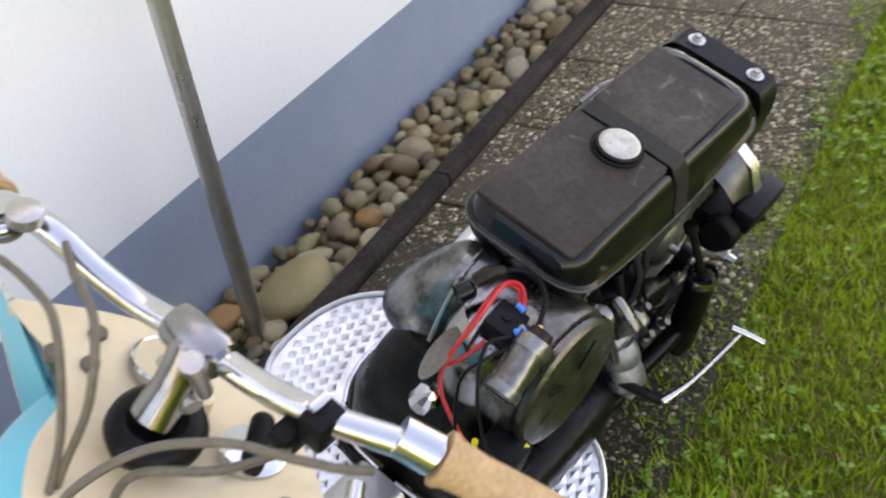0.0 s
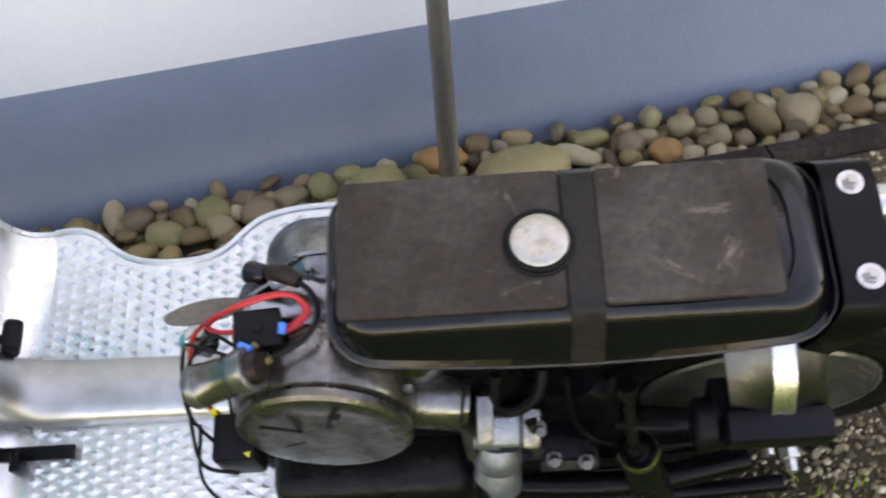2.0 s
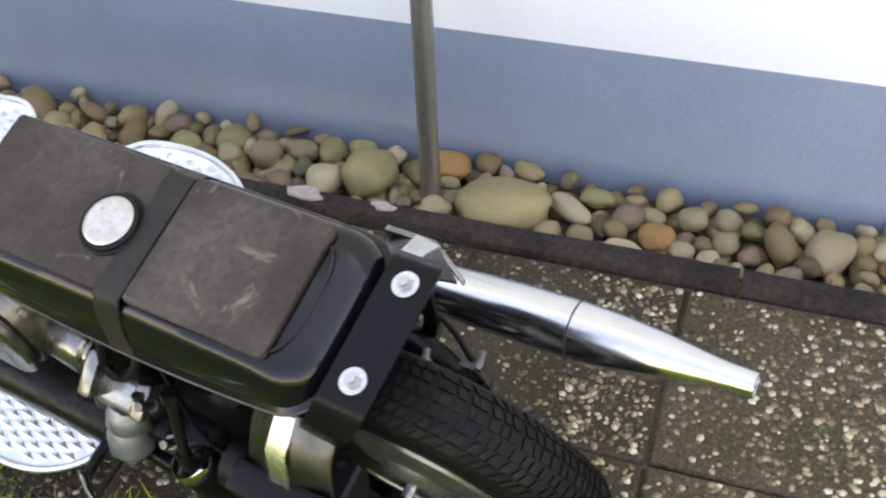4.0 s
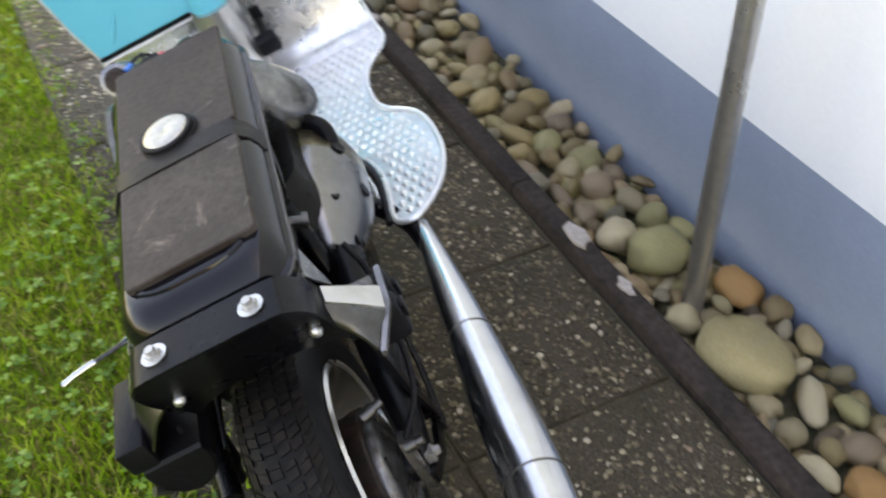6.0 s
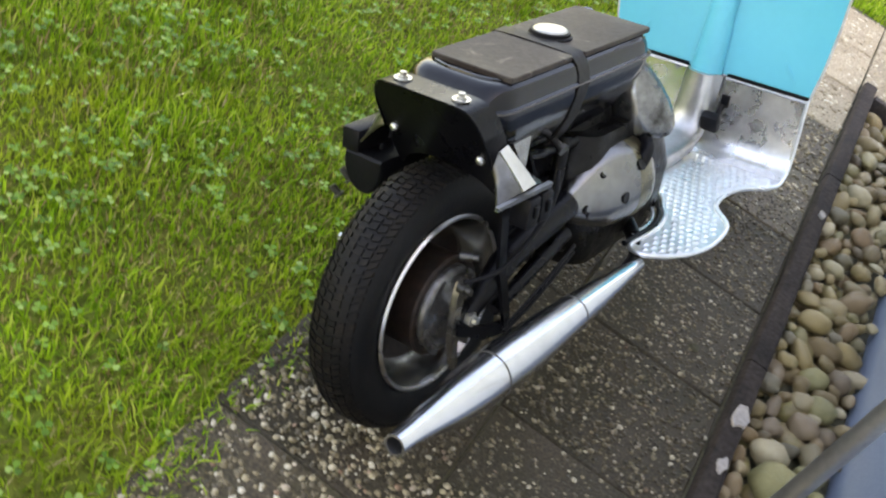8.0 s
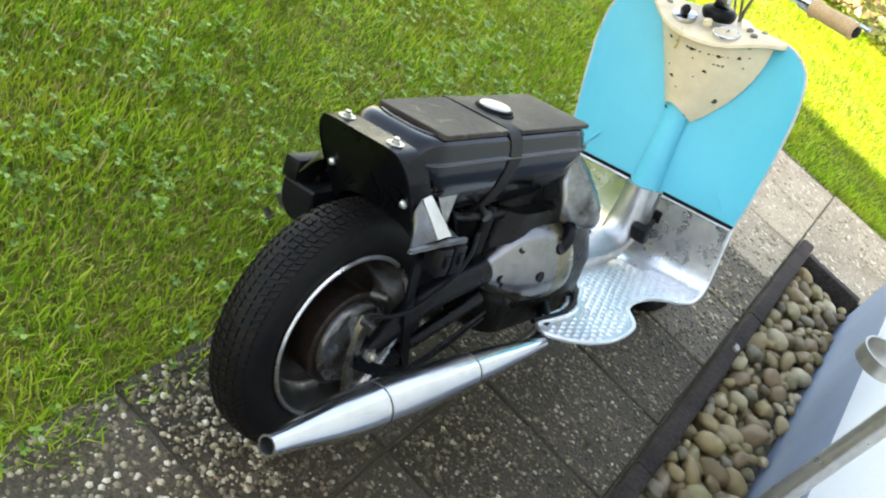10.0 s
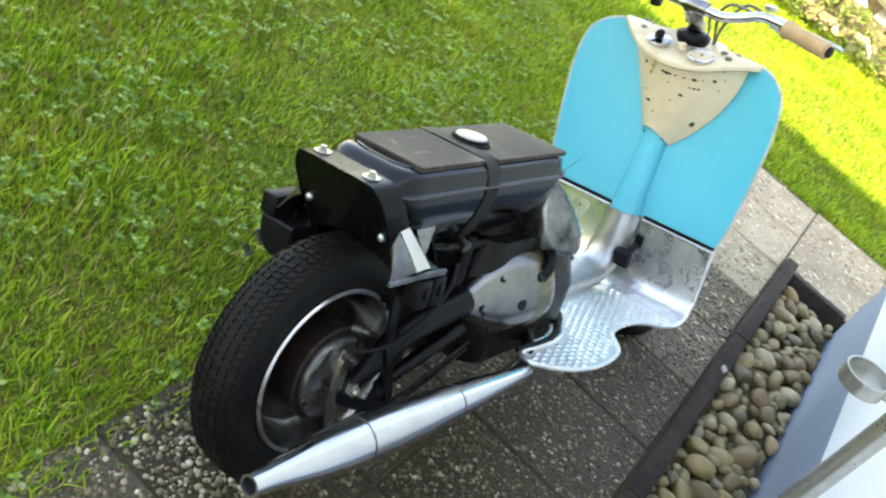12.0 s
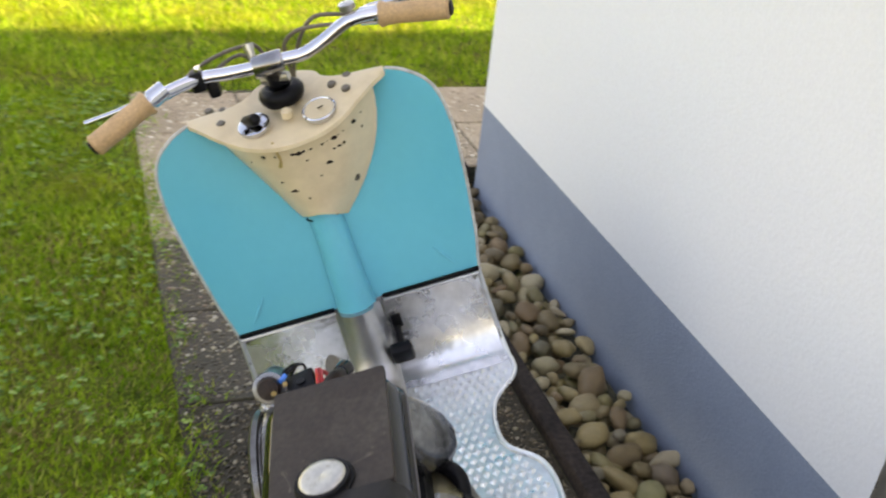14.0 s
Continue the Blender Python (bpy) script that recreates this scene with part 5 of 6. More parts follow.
for du, dv in ((-0.045, 0.0), (-0.045, 0.045), (0.032, 0.0)):
    part("lid_screw", lathe([(0, 0.0), (0.0, 0.0065), (0.05, 0.006), (0.05, 0.008), (0.056, 0.008), (0.056, 0)], (-0.1, 0.45, 0.9), (-0.352 + du, -0.15 + dv, 0.33), 8), STEEL_DULL, carb)
part("fuel_hose", sweep([(-0.31, -0.085, 0.445), (-0.318, -0.108, 0.42), (-0.346, -0.118, 0.398), (-0.366, -0.114, 0.41), (-0.362, -0.09, 0.45)], 0.0065, 8), RUBBER, scooter, "black fuel hose")
kick = part("kick_lever", sweep([(-0.383, -0.234, 0.303), (-0.34, -0.25, 0.33), (-0.262, -0.265, 0.383)], [0.008, 0.004, 0.0035], 10), CHROME, scooter, "thin chrome lever")
part("lever_peg", sweep([(-0.262, -0.25, 0.385), (-0.256, -0.275, 0.386), (-0.25, -0.298, 0.384)], 0.0048, 10), CHROME, kick)
part("lever_shaft", sweep([(-0.383, -0.234, 0.303), (-0.39, -0.17, 0.29), (-0.395, -0.1, 0.28)], 0.008, 8), GREASY, kick)

# electrics in front of the tank
relay = part("relay", boxy((-0.61, -0.053, 0.53), (0.05, 0.042, 0.026), 0.003, Euler((0.1, 0.1, 0.1)).to_matrix()), RUBBER, scooter, "black square relay")
part("relay_boss", lathe([(0, 0.0), (0, 0.007), (0.003, 0.007), (0.003, 0.003)], WX, (-0.608, -0.053, 0.543), 14), MATT_BLACK, relay)
part("relay_plate", plate([(-0.679 + 0.046 * math.cos(a_) - 0.004 * math.sin(a_), -0.014 + 0.013 * math.sin(a_) + 0.008 * math.cos(a_)) for a_ in (2 * math.pi * j / 20 for j in range(20))], 0.497, 0.5, uvw), CABLE, relay, "thin oval gasket plate")
COIL, COIL_WAY = (-0.61, -0.1, 0.546), (-0.073, -0.005, -0.038)
coil = part("ignition_coil", lathe([(0, 0.0), (0, 0.019), (0.002, 0.0235), (0.016, 0.0235), (0.017, 0.0228), (0.066, 0.0228), (0.067, 0.0235), (0.08, 0.0235), (0.082, 0.02), (0.082, 0.0)], COIL_WAY, COIL, 28), ALU_DULL, scooter, "cylindrical olive-grey ignition coil")
part("coil_band", lathe([(0.067, 0.0238), (0.068, 0.0242), (0.079, 0.0242), (0.08, 0.0238)], COIL_WAY, COIL, 28), ALU_WORN, coil, "pale end band")
part("coil_band", lathe([(0.0, 0.0215), (0.001, 0.0242), (0.018, 0.0242), (0.019, 0.0238)], COIL_WAY, COIL, 28), ALU_WORN, coil, "pale end band")
part("coil_top", lathe([(0, 0.0175), (-0.012, 0.015), (-0.014, 0.0)], COIL_WAY, COIL, 24), DRUM_RUST, coil)
for q in (-0.008, 0.008):
    part("terminal", lathe([(0, 0.0), (0, 0.004), (0.012, 0.004), (0.012, 0)], (0.85, 0.45, 0.5), (-0.609 + q, -0.088 - q, 0.542), 8), BRASS, coil)
for p0, p1 in (((-0.625, -0.075, 0.55), (-0.612, -0.082, 0.551)), ((-0.632, -0.088, 0.55), (-0.616, -0.096, 0.547))):
    part("crimp", sweep([p0, p1], 0.0042, 8, per=1), BLUE, coil)
part("crimp", sweep([(-0.583, -0.062, 0.54), (-0.582, -0.05, 0.541)], 0.0045, 8, per=1), BLUE, relay)
part("red_wire", sweep([(-0.583, -0.058, 0.533), (-0.567, -0.051, 0.537), (-0.555, -0.037, 0.541), (-0.567, -0.025, 0.550), (-0.591, -0.024, 0.554), (-0.636, -0.029, 0.538), (-0.680, -0.026, 0.493), (-0.702, -0.041, 0.468), (-0.707, -0.081, 0.428), (-0.692, -0.097, 0.388)], 0.003, 8), RED, scooter, "red cable loop")
part("red_wire", sweep([(-0.585, -0.054, 0.529), (-0.569, -0.046, 0.533), (-0.559, -0.035, 0.537), (-0.571, -0.021, 0.545), (-0.596, -0.020, 0.548), (-0.638, -0.025, 0.532), (-0.678, -0.026, 0.488), (-0.662, -0.041, 0.503), (-0.638, -0.048, 0.518)], 0.003, 8), RED, scooter, "red cable loop")
part("yellow_sleeve", sweep([(-0.69, -0.1, 0.405), (-0.688, -0.102, 0.39)], 0.0045, 8, per=1), YELLOW, scooter)
part("yellow_sleeve", sweep([(-0.655, -0.15, 0.40), (-0.645, -0.152, 0.402)], 0.0045, 8, per=1), YELLOW, scooter)
part("ignition_cable", sweep([(-0.566, -0.008, 0.556), (-0.548, -0.026, 0.558), (-0.542, -0.05, 0.556), (-0.556, -0.072, 0.55), (-0.58, -0.084, 0.545), (-0.60, -0.09, 0.54)], 0.0034, 8), RUBBER, scooter, "black ignition cable")
part("spark_plug_cap", sweep([(-0.596, 0.008, 0.546), (-0.58, 0.001, 0.553), (-0.562, -0.011, 0.556)], [0.0095, 0.011, 0.007], 12), DRUM_RUST, scooter, "brown spark plug cap")
part("plug_boot", lathe([(0, 0.0), (0.004, 0.008), (0.0, 0.0125), (0.004, 0.0135), (0.02, 0.012), (0.024, 0.008), (0.024, 0)], (0.8, -0.35, 0.25), (-0.622, 0.014, 0.536), 20), BLACK_PAINT, scooter, "shining black spark plug boot")
for pts in ([(-0.63, -0.075, 0.548), (-0.66, -0.06, 0.54), (-0.695, -0.085, 0.5), (-0.705, -0.12, 0.44), (-0.70, -0.16, 0.40), (-0.66, -0.17, 0.39)], [(-0.625, -0.09, 0.545), (-0.67, -0.07, 0.535), (-0.70, -0.06, 0.5), (-0.72, -0.1, 0.4), (-0.68, -0.14, 0.35)], [(-0.70, -0.12, 0.42), (-0.71, -0.17, 0.36), (-0.67, -0.2, 0.33), (-0.63, -0.19, 0.32)]):
    part("thin_wire", sweep(pts, 0.0024, 6), RUBBER, scooter)
part("wire_box", boxy((-0.665, -0.13, 0.37), (0.05, 0.055, 0.07), 0.004), RUBBER, scooter, "black terminal box")
part("foil_scrap", lathe([(0, 0.0), (0.003, 0.02), (0.03, 0.018), (0.045, 0.01), (0.05, 0.0)], (-0.2, -0.3, 1), (-0.70, -0.02, 0.42), 12), CHROME, scooter, "crumpled bright metal terminal cover", 10)

# foot boards
FLOOR = 0.205
half_out = [(-1.0, 0.034), (-1.0, 0.247), (-0.965, 0.249), (-0.935, 0.238), (-0.905, 0.212), (-0.878, 0.197), (-0.845, 0.19), (-0.805, 0.1885), (-0.77, 0.193), (-0.742, 0.206), (-0.715, 0.232), (-0.69, 0.25), (-0.655, 0.26), (-0.61, 0.264),
            (-0.565, 0.262), (-0.515, 0.248), (-0.475, 0.222), (-0.45, 0.192), (-0.447, 0.168), (-0.465, 0.152), (-0.52, 0.156), (-0.58, 0.156), (-0.63, 0.143), (-0.665, 0.122), (-0.70, 0.105), (-0.722, 0.085), (-0.728, 0.034)]
for s in (1, -1):
    out = [(a, s * b) for a, b in half_out]
    board = part("foot_board", plate(out, FLOOR - 0.005, FLOOR, uvw), ALU_BOARD, scooter, "cast aluminium foot board with a diamond tread", 30)
    edge = curve_points([(a, s * b, FLOOR + 0.0015) for a, b in half_out[1:-1]], 3)
    part("board_bead", sweep(edge, 0.0048, 8, per=0), ALU_BOARD, board, "raised rounded edge")
    # Black strip put in for the dark gap between the two beads.
    part("edge_gap_line", sweep([(a + 0.009, s * (b - 0.009), FLOOR + 0.004) for a, b in half_out[-8:]], 0.0055, 8, per=4), RUBBER, board, "black strip for the dark gap along the inner edge")
    part("inner_bead", sweep([(a + 0.019, s * (b - 0.018), FLOOR + 0.002) for a, b in half_out[-7:]], 0.004, 8, per=4), ALU_BOARD, board)
    bm = bmesh.new()
    du, dv = 0.0205, 0.0165
    inner = [(a, b) for a, b in half_out]
    for i in range(28):
        for j in range(14):
            u_, v_ = -0.985 + du * i, 0.055 + dv * j + (dv / 2 if i % 2 else 0)
            if not all(inside((u_ + x, v_ + y), inner) for x, y in ((0.012, 0), (-0.012, 0), (0, 0.0115), (0, -0.0115))):
                continue
            tip = bm.verts.new((u_ + 0.001, s * v_, FLOOR + 0.003))
            base = [bm.verts.new((u_ + x, s * (v_ + y), FLOOR - 0.0004)) for x, y in ((0.0135, 0), (0, 0.0088), (-0.012, 0), (0, -0.0088))]
            for e in range(4):
                bm.faces.new((base[e], base[(e + 1) % 4], tip))
    tr_ = part("diamond_tread", bm, ALU_BOARD, board, "", 12)
    tr_["kind"] = "stuff"
    # toe plate rising to the leg shield
    prof = [(-0.992, 0.2045), (-1.012, 0.206), (-1.03, 0.212), (-1.044, 0.226), (-1.054, 0.25), (-1.06, 0.285), (-1.064, 0.33), (-1.068, 0.376)]
    rows = []
    for k, (u_, w_) in enumerate(prof):
        e = 0.247 - 0.012 * k / 7
        rows.append([(u_, s * 0.024, w_), (u_, s * 0.15, w_ + 0.001), (u_, s * e, w_), (u_ - 0.004, s * e, w_ - 0.002), (u_ - 0.004, s * 0.024, w_ - 0.002)])
    toe = part("toe_plate", rings(rows), ALU_TOE, scooter, "smooth aluminium toe plate", 50)
    part("toe_bead", sweep([(u_ + 0.002, s * (0.247 - 0.012 * k / 7), w_) for k, (u_, w_) in enumerate(prof)], 0.0045, 8), ALU_BOARD, toe)
    part("rolled_edge", sweep([(-1.061, s * 0.048, 0.371), (-1.061, s * 0.14, 0.371), (-1.061, s * 0.234, 0.371)], 0.0035, 8), ALU_TUNNEL, toe, "bright rolled top edge")
    part("seam_strip", boxy((-1.064, s * 0.142, 0.378), (0.006, 0.19, 0.008), 0.002), MATT_BLACK, toe, "dark seam strip")
    for v_ in (0.075, 0.225):
        part("screw", lathe([(0, 0.0), (0, 0.0055), (0.003, 0.004), (0.003, 0)], UX, (-1.0635, s * v_, 0.362), 10), STEEL, toe)

# tunnel between the boards
rows = []
for u_, w_, r in [(-0.722, 0.206, 0.046), (-0.80, 0.208, 0.046), (-0.90, 0.212, 0.046), (-0.975, 0.222, 0.046), (-1.015, 0.25, 0.044), (-1.034, 0.30, 0.04), (-1.045, 0.35, 0.036), (-1.05, 0.379, 0.034)]:
    k = min(1.0, max(0.0, (w_ - 0.212) / 0.07))
    row = []
    for j in range(13):
        q = math.pi * j / 12
        b, h = r * math.cos(q), 0.03 * math.sin(q) ** 0.7
        row.append((u_ + h * k, b - 0.004, w_ - 0.002 + h * (1 - k)))
    rows.append(row + [(u_ - 0.01 * k, -0.05, w_ - 0.006), (u_ - 0.01 * k, 0.04, w_ - 0.006)])
part("tunnel", rings(rows), ALU_TUNNEL, scooter, "smooth aluminium centre tunnel", 60)
bm = boxy((-0.985, -0.085, 0.214), (0.11, 0.02, 0.006), 0.002)
boxy((-1.0, -0.1, 0.228), (0.012, 0.03, 0.03), 0.003, bm=bm)
part("cable_clamp", bm, MATT_BLACK, scooter, "black strip clamp on the floor")
pedal = part("brake_pedal", boxy((-1.005, 0.055, 0.283), (0.026, 0.044, 0.045), 0.008, Euler((0, 0.45, 0)).to_matrix()), RUBBER, scooter, "black rubber brake pedal pad")
part("pedal_arm", sweep([(-1.01, 0.055, 0.28), (-1.03, 0.055, 0.285), (-1.055, 0.056, 0.31)], 0.007, 8), MATT_BLACK, pedal)
part("pedal_slot", boxy((-1.059, 0.058, 0.32), (0.006, 0.02, 0.03), 0.002), RUBBER, pedal)

# leg shield
def shield_u(v_, w_):
    k = (w_ - 0.376) / 0.4
    return -1.068 - 0.045 * k + 0.05 * k * (abs(v_) / 0.26) ** 2


def shield_half(w_):
    pts = [(0.376, 0.237), (0.45, 0.25), (0.55, 0.26), (0.65, 0.265), (0.71, 0.262), (0.745, 0.252), (0.77, 0.236), (0.788, 0.208), (0.797, 0.175), (0.80, 0.13)]
    return float(np.interp(w_, [p[0] for p in pts], [p[1] for p in pts]))


ws = [0.376, 0.4, 0.45, 0.5, 0.55, 0.6, 0.65, 0.69, 0.72, 0.745, 0.765, 0.78, 0.79, 0.796, 0.80]
def shield_top(v_):
    return float(np.interp(abs(v_), (0.1, 0.165), (0.7, 0.8)))


front = [[(shield_u(shield_half(w_) * q, w_), shield_half(w_) * q, min(w_, shield_top(shield_half(w_) * q))) for q in np.linspace(-1, 1, 41)] for w_ in ws]
rows = [a + [(x - 0.004, y, z) for x, y, z in a[::-1]] for a in front]
shield = part("leg_shield", rings(rows), CYAN, scooter, "turquoise painted leg shield", 50)
rim_run = [(shield_u(shield_half(w_), w_) - 0.002, shield_half(w_), w_) for w_ in ws]
for s in (1, -1):
    part("shield_trim", sweep([(x, s * y, z) for x, y, z in rim_run[:-1]], 0.0032, 8, per=2), TRIM_WHITE, shield, "worn white edge trim")
part("column_cover", rings([[(shield_u(0, w_) + 0.002 + r * 0.95 * math.sin(math.pi * j / 14), -0.004 + r * math.cos(math.pi * j / 14) * 1.05, w_) for j in range(15)] for w_, r in ((0.374, 0.036), (0.42, 0.033), (0.5, 0.03), (0.6, 0.03))], closed=False), CYAN, shield, "turquoise steering column cover", 60)
for s in (1, -1):
    part("pressed_rib", sweep([(shield_u(0.16, 0.4) + 0.001, s * 0.2, 0.395), (shield_u(0.16, 0.42) + 0.0015, s * 0.165, 0.445)], [0.001, 0.004, 0.001], 8, per=6), CYAN, shield)
# nose in front of the shield
rows = []
for k in np.linspace(0, 1, 9):
    row = []
    q = math.sqrt(max(0.0, 1 - k * k))
    for j in range(24):
        a = 2 * math.pi * j / 24
        row.append((-1.10 - 0.16 * k, (0.02 + 0.15 * q) * math.cos(a), 0.60 + (0.02 + 0.16 * q) * math.sin(a)))
    rows.append(row)
part("nose_fairing", rings(rows), CYAN, scooter, "turquoise front fairing", 60)
part("front_mudguard", rings([[(-1.37 + r * math.cos(a), b, 0.213 + r * math.sin(a)) for b, r in ((-0.065, 0.235), (-0.05, 0.26), (0, 0.27), (0.05, 0.26), (0.065, 0.235), (0.05, 0.256), (0, 0.266), (-0.05, 0.256))] for a in (radians(d) for d in range(20, 171, 15))]), CYAN, scooter, "turquoise front mudguard", 60)
wheel((-1.37, 0, 0.205), scooter)
for s in (1, -1):
    part("fork_leg", sweep([(-1.37, s * 0.075, 0.213), (-1.3, s * 0.075, 0.4), (-1.2, s * 0.05, 0.55), (-1.12, s * 0.02, 0.62)], 0.014, 10), MATT_BLACK, scooter)

# cream console
lip = [(-1.085, -0.176, 0.799), (-1.055, -0.15, 0.792), (-1.032, -0.125, 0.78), (-1.008, -0.085, 0.762), (-0.993, -0.045, 0.753), (-0.988, 0.0, 0.75), (-0.993, 0.045, 0.753), (-1.006, 0.085, 0.762), (-1.032, 0.12, 0.777), (-1.06, 0.15, 0.787), (-1.087, 0.177, 0.793)]
back = [(-1.098, -0.176, 0.803), (-1.102, -0.135, 0.803), (-1.106, -0.095, 0.803), (-1.128, -0.068, 0.804), (-1.17, -0.05, 0.804), (-1.208, 0.0, 0.802), (-1.17, 0.05, 0.804), (-1.128, 0.068, 0.804), (-1.106, 0.095, 0.803), (-1.102, 0.135, 0.801), (-1.098, 0.176, 0.799)]
lp, bk = curve_points(lip, 4), curve_points(back, 4)
rows = []
for a, b in zip(lp, bk):
    mid = (a * 2 + b) / 3 + Vector((0, 0, 0.003))
    rows.append([a, mid, b, b - Vector((0, 0, 0.006)), a + Vector((-0.012, 0, -0.010)), a + Vector((0.0, 0, -0.0075))])
console = part("dash_console", rings(rows), CREAM, scooter, "chipped cream painted dashboard", 50)
rows = []
for k in np.linspace(0, 1, 9):
    top = [p + Vector((-0.018, 0, -0.008)) for p in lp[4:-4]]
    row = []
    for i, p in enumerate(top):
        q = i / (len(top) - 1)
        low_v = -0.041 + 0.074 * q
        low_p = Vector((shield_u(low_v, 0.56) + 0.012 + 0.032 * math.sin(math.pi * q), low_v * 1.1, 0.572 - 0.018 * q + 0.022 * math.sin(math.pi * q)))
        bow = 0.012 * math.sin(math.pi * q) * math.sin(math.pi * k)
        e = p.lerp(low_p, k)
        e.y = p.y + (low_p.y - p.y) * k ** (1 + 1.0 * max(0.0, 2 * q - 1))
        flat = shield_u(e.y, e.z) + 0.004
        edge_k = abs(2 * q - 1) ** 6
        row.append(Vector((e.x * (1 - edge_k) + flat * edge_k - bow * 0.3, e.y, e.z)))
    rows.append(row)
part("console_apron", rings(rows, closed=False), CREAM, console, "cream tapered apron with chipped paint", 60)
random.seed(5)
def apron_point(q, k):
    i, j = q * (len(rows[0]) - 1), k * (len(rows) - 1)
    return rows[int(j)][int(i)]
chips = [(0.33, 0.13), (0.36, 0.1), (0.38, 0.14), (0.46, 0.1), (0.47, 0.16), (0.48, 0.22), (0.52, 0.2), (0.55, 0.19), (0.66, 0.12), (0.69, 0.18), (0.72, 0.1), (0.76, 0.16), (0.79, 0.12), (0.82, 0.2), (0.86, 0.1), (0.68, 0.42), (0.9, 0.3), (0.3, 0.55), (0.12, 0.1), (0.45, 0.8), (0.35, 0.7), (0.6, 0.5), (0.2, 0.3), (0.58, 0.14), (0.61, 0.1), (0.63, 0.24), (0.67, 0.14), (0.71, 0.26), (0.74, 0.2), (0.78, 0.28), (0.8, 0.08), (0.84, 0.14), (0.88, 0.22), (0.73, 0.34), (0.42, 0.05), (0.5, 0.06), (0.56, 0.3)]
for q, k in chips:
    p = apron_point(q, k)
    r = random.choice((0.0012, 0.0016, 0.002, 0.0026, 0.0042))
    ring = [(p.x + 0.0012, p.y + r * random.uniform(0.5, 2.2) * math.cos(a), p.z + r * random.uniform(0.4, 1.3) * math.sin(a)) for a in (2 * math.pi * j / 8 for j in range(8))]
    part("paint_chip", rings([[(x - 0.004, y, z) for x, y, z in ring], ring]), DRUM_RUST, console, "dark bare spot in the chipped paint")
hook = apron_point(0.42, 0.12)
part("key_hanging", sweep([hook + Vector((0.006, 0, 0.014)), hook + Vector((0.006, 0.001, -0.004)), hook + Vector((0.004, 0.002, -0.022)), hook + Vector((0.002, -0.002, -0.034))], [0.002, 0.002, 0.002, 0.004], 8), BRASS, console, "small brass hook")
# Shadow under the apron's edge, drawn as a thin black arc.
part("apron_shadow_line", sweep([(shield_u(0, 0.565) + 0.004 + 0.021 * math.sin(math.pi * j / 10), -0.004 + 0.034 * math.cos(math.pi * j / 10), 0.566) for j in range(11)], 0.0022, 8, per=2), MATT_BLACK, console, "dark arc for the apron's shadow on the column cover")
part("apron_bolt", lathe([(0, 0.0), (0, 0.007), (0.006, 0.006), (0.006, 0)], UX, (shield_u(0.076, 0.624) + 0.018, 0.074, 0.624), 12), STEEL_DULL, console)
boot = part("steering_boot", lathe([(-0.008, 0.034), (0.0, 0.039), (0.008, 0.0405), (0.015, 0.038), (0.02, 0.031), (0.021, 0.024), (0.017, 0.018)], (0.12, 0, 1), (-1.094, -0.003, 0.80), 30), RUBBER, console, "black rubber steering boot")
gauge = part("speedometer", lathe([(-0.004, 0.03), (0.004, 0.03), (0.0055, 0.028), (0.004, 0.0265), (0.003, 0.0)], (0.35, 0, 1), (-1.036, 0.055, 0.776), 32), CHROME, console, "round speedometer with a chrome ring")
part("dial", lathe([(0.0035, 0.0), (0.0035, 0.026), (0.0045, 0.0)], (0.35, 0, 1), (-1.036, 0.055, 0.7765), 28), DIAL, gauge, "pale dial")
part("needle", boxy((-1.033, 0.056, 0.7825), (0.028, 0.003, 0.002), 0, Euler((0, -0.35, 0.6)).to_matrix()), RUBBER, gauge)
switch = part("ignition_switch", lathe([(-0.004, 0.028), (0.004, 0.028), (0.006, 0.024), (0.006, 0.0)], (0.35, 0, 1), (-1.046, -0.06, 0.779), 32), CHROME, console, "round chrome ignition switch plate")
part("switch_knob", boxy((-1.043, -0.062, 0.79), (0.056, 0.02, 0.022), 0.009, Euler((0.1, -0.3, 0.55)).to_matrix(), 3), RUBBER, switch, "black switch knob")
part("button", lathe([(-0.004, 0.01), (0.008, 0.009), (0.01, 0.0)], (0.35, 0, 1), (-1.045, 0.0, 0.783), 16), CREAM, console, "cream push button")
# Small rusty brown screws on the console.
for u_, v_ in ((-1.118, -0.138), (-1.106, -0.113), (-1.066, -0.116), (-1.088, 0.084), (-1.102, 0.112), (-1.062, 0.107)):
    part("console_screw", lathe([(-0.004, 0.008), (0.004, 0.008), (0.006, 0.006), (0.006, 0.0)], (0.25, 0, 1), (u_, v_, 0.797 + (u_ + 1.1) * -0.2), 14), CABLE, console)

# handlebar
bar = part("handlebar", sweep([(-0.985, -0.225, 0.876), (-1.0, -0.19, 0.886), (-1.032, -0.12, 0.888), (-1.042, -0.07, 0.88), (-1.046, -0.02, 0.875), (-1.048, 0.02, 0.875), (-1.054, 0.06, 0.872), (-1.062, 0.1, 0.883), (-1.068, 0.145, 0.899), (-1.075, 0.19, 0.896), (-1.075, 0.225, 0.889)], 0.0112, 16), CHROME, scooter, "scratched chrome handlebar", 60)
stem = part("stem", lathe([(0, 0.0), (0, 0.02), (0.03, 0.017), (0.05, 0.018), (0.068, 0.021), (0.072, 0.016), (0.072, 0)], (0.62, 0, 0.75), (-1.093, -0.002, 0.822), 24), ALU_COWL, bar, "dull steel stem")
part("bar_clamp", lathe([(-0.026, 0.0), (-0.026, 0.0165), (-0.02, 0.0185), (0.02, 0.0185), (0.026, 0.0165), (0.026, 0)], VX, (-1.047, 0.0, 0.8755), 24), ALU_COWL, bar, "steel bar clamp")
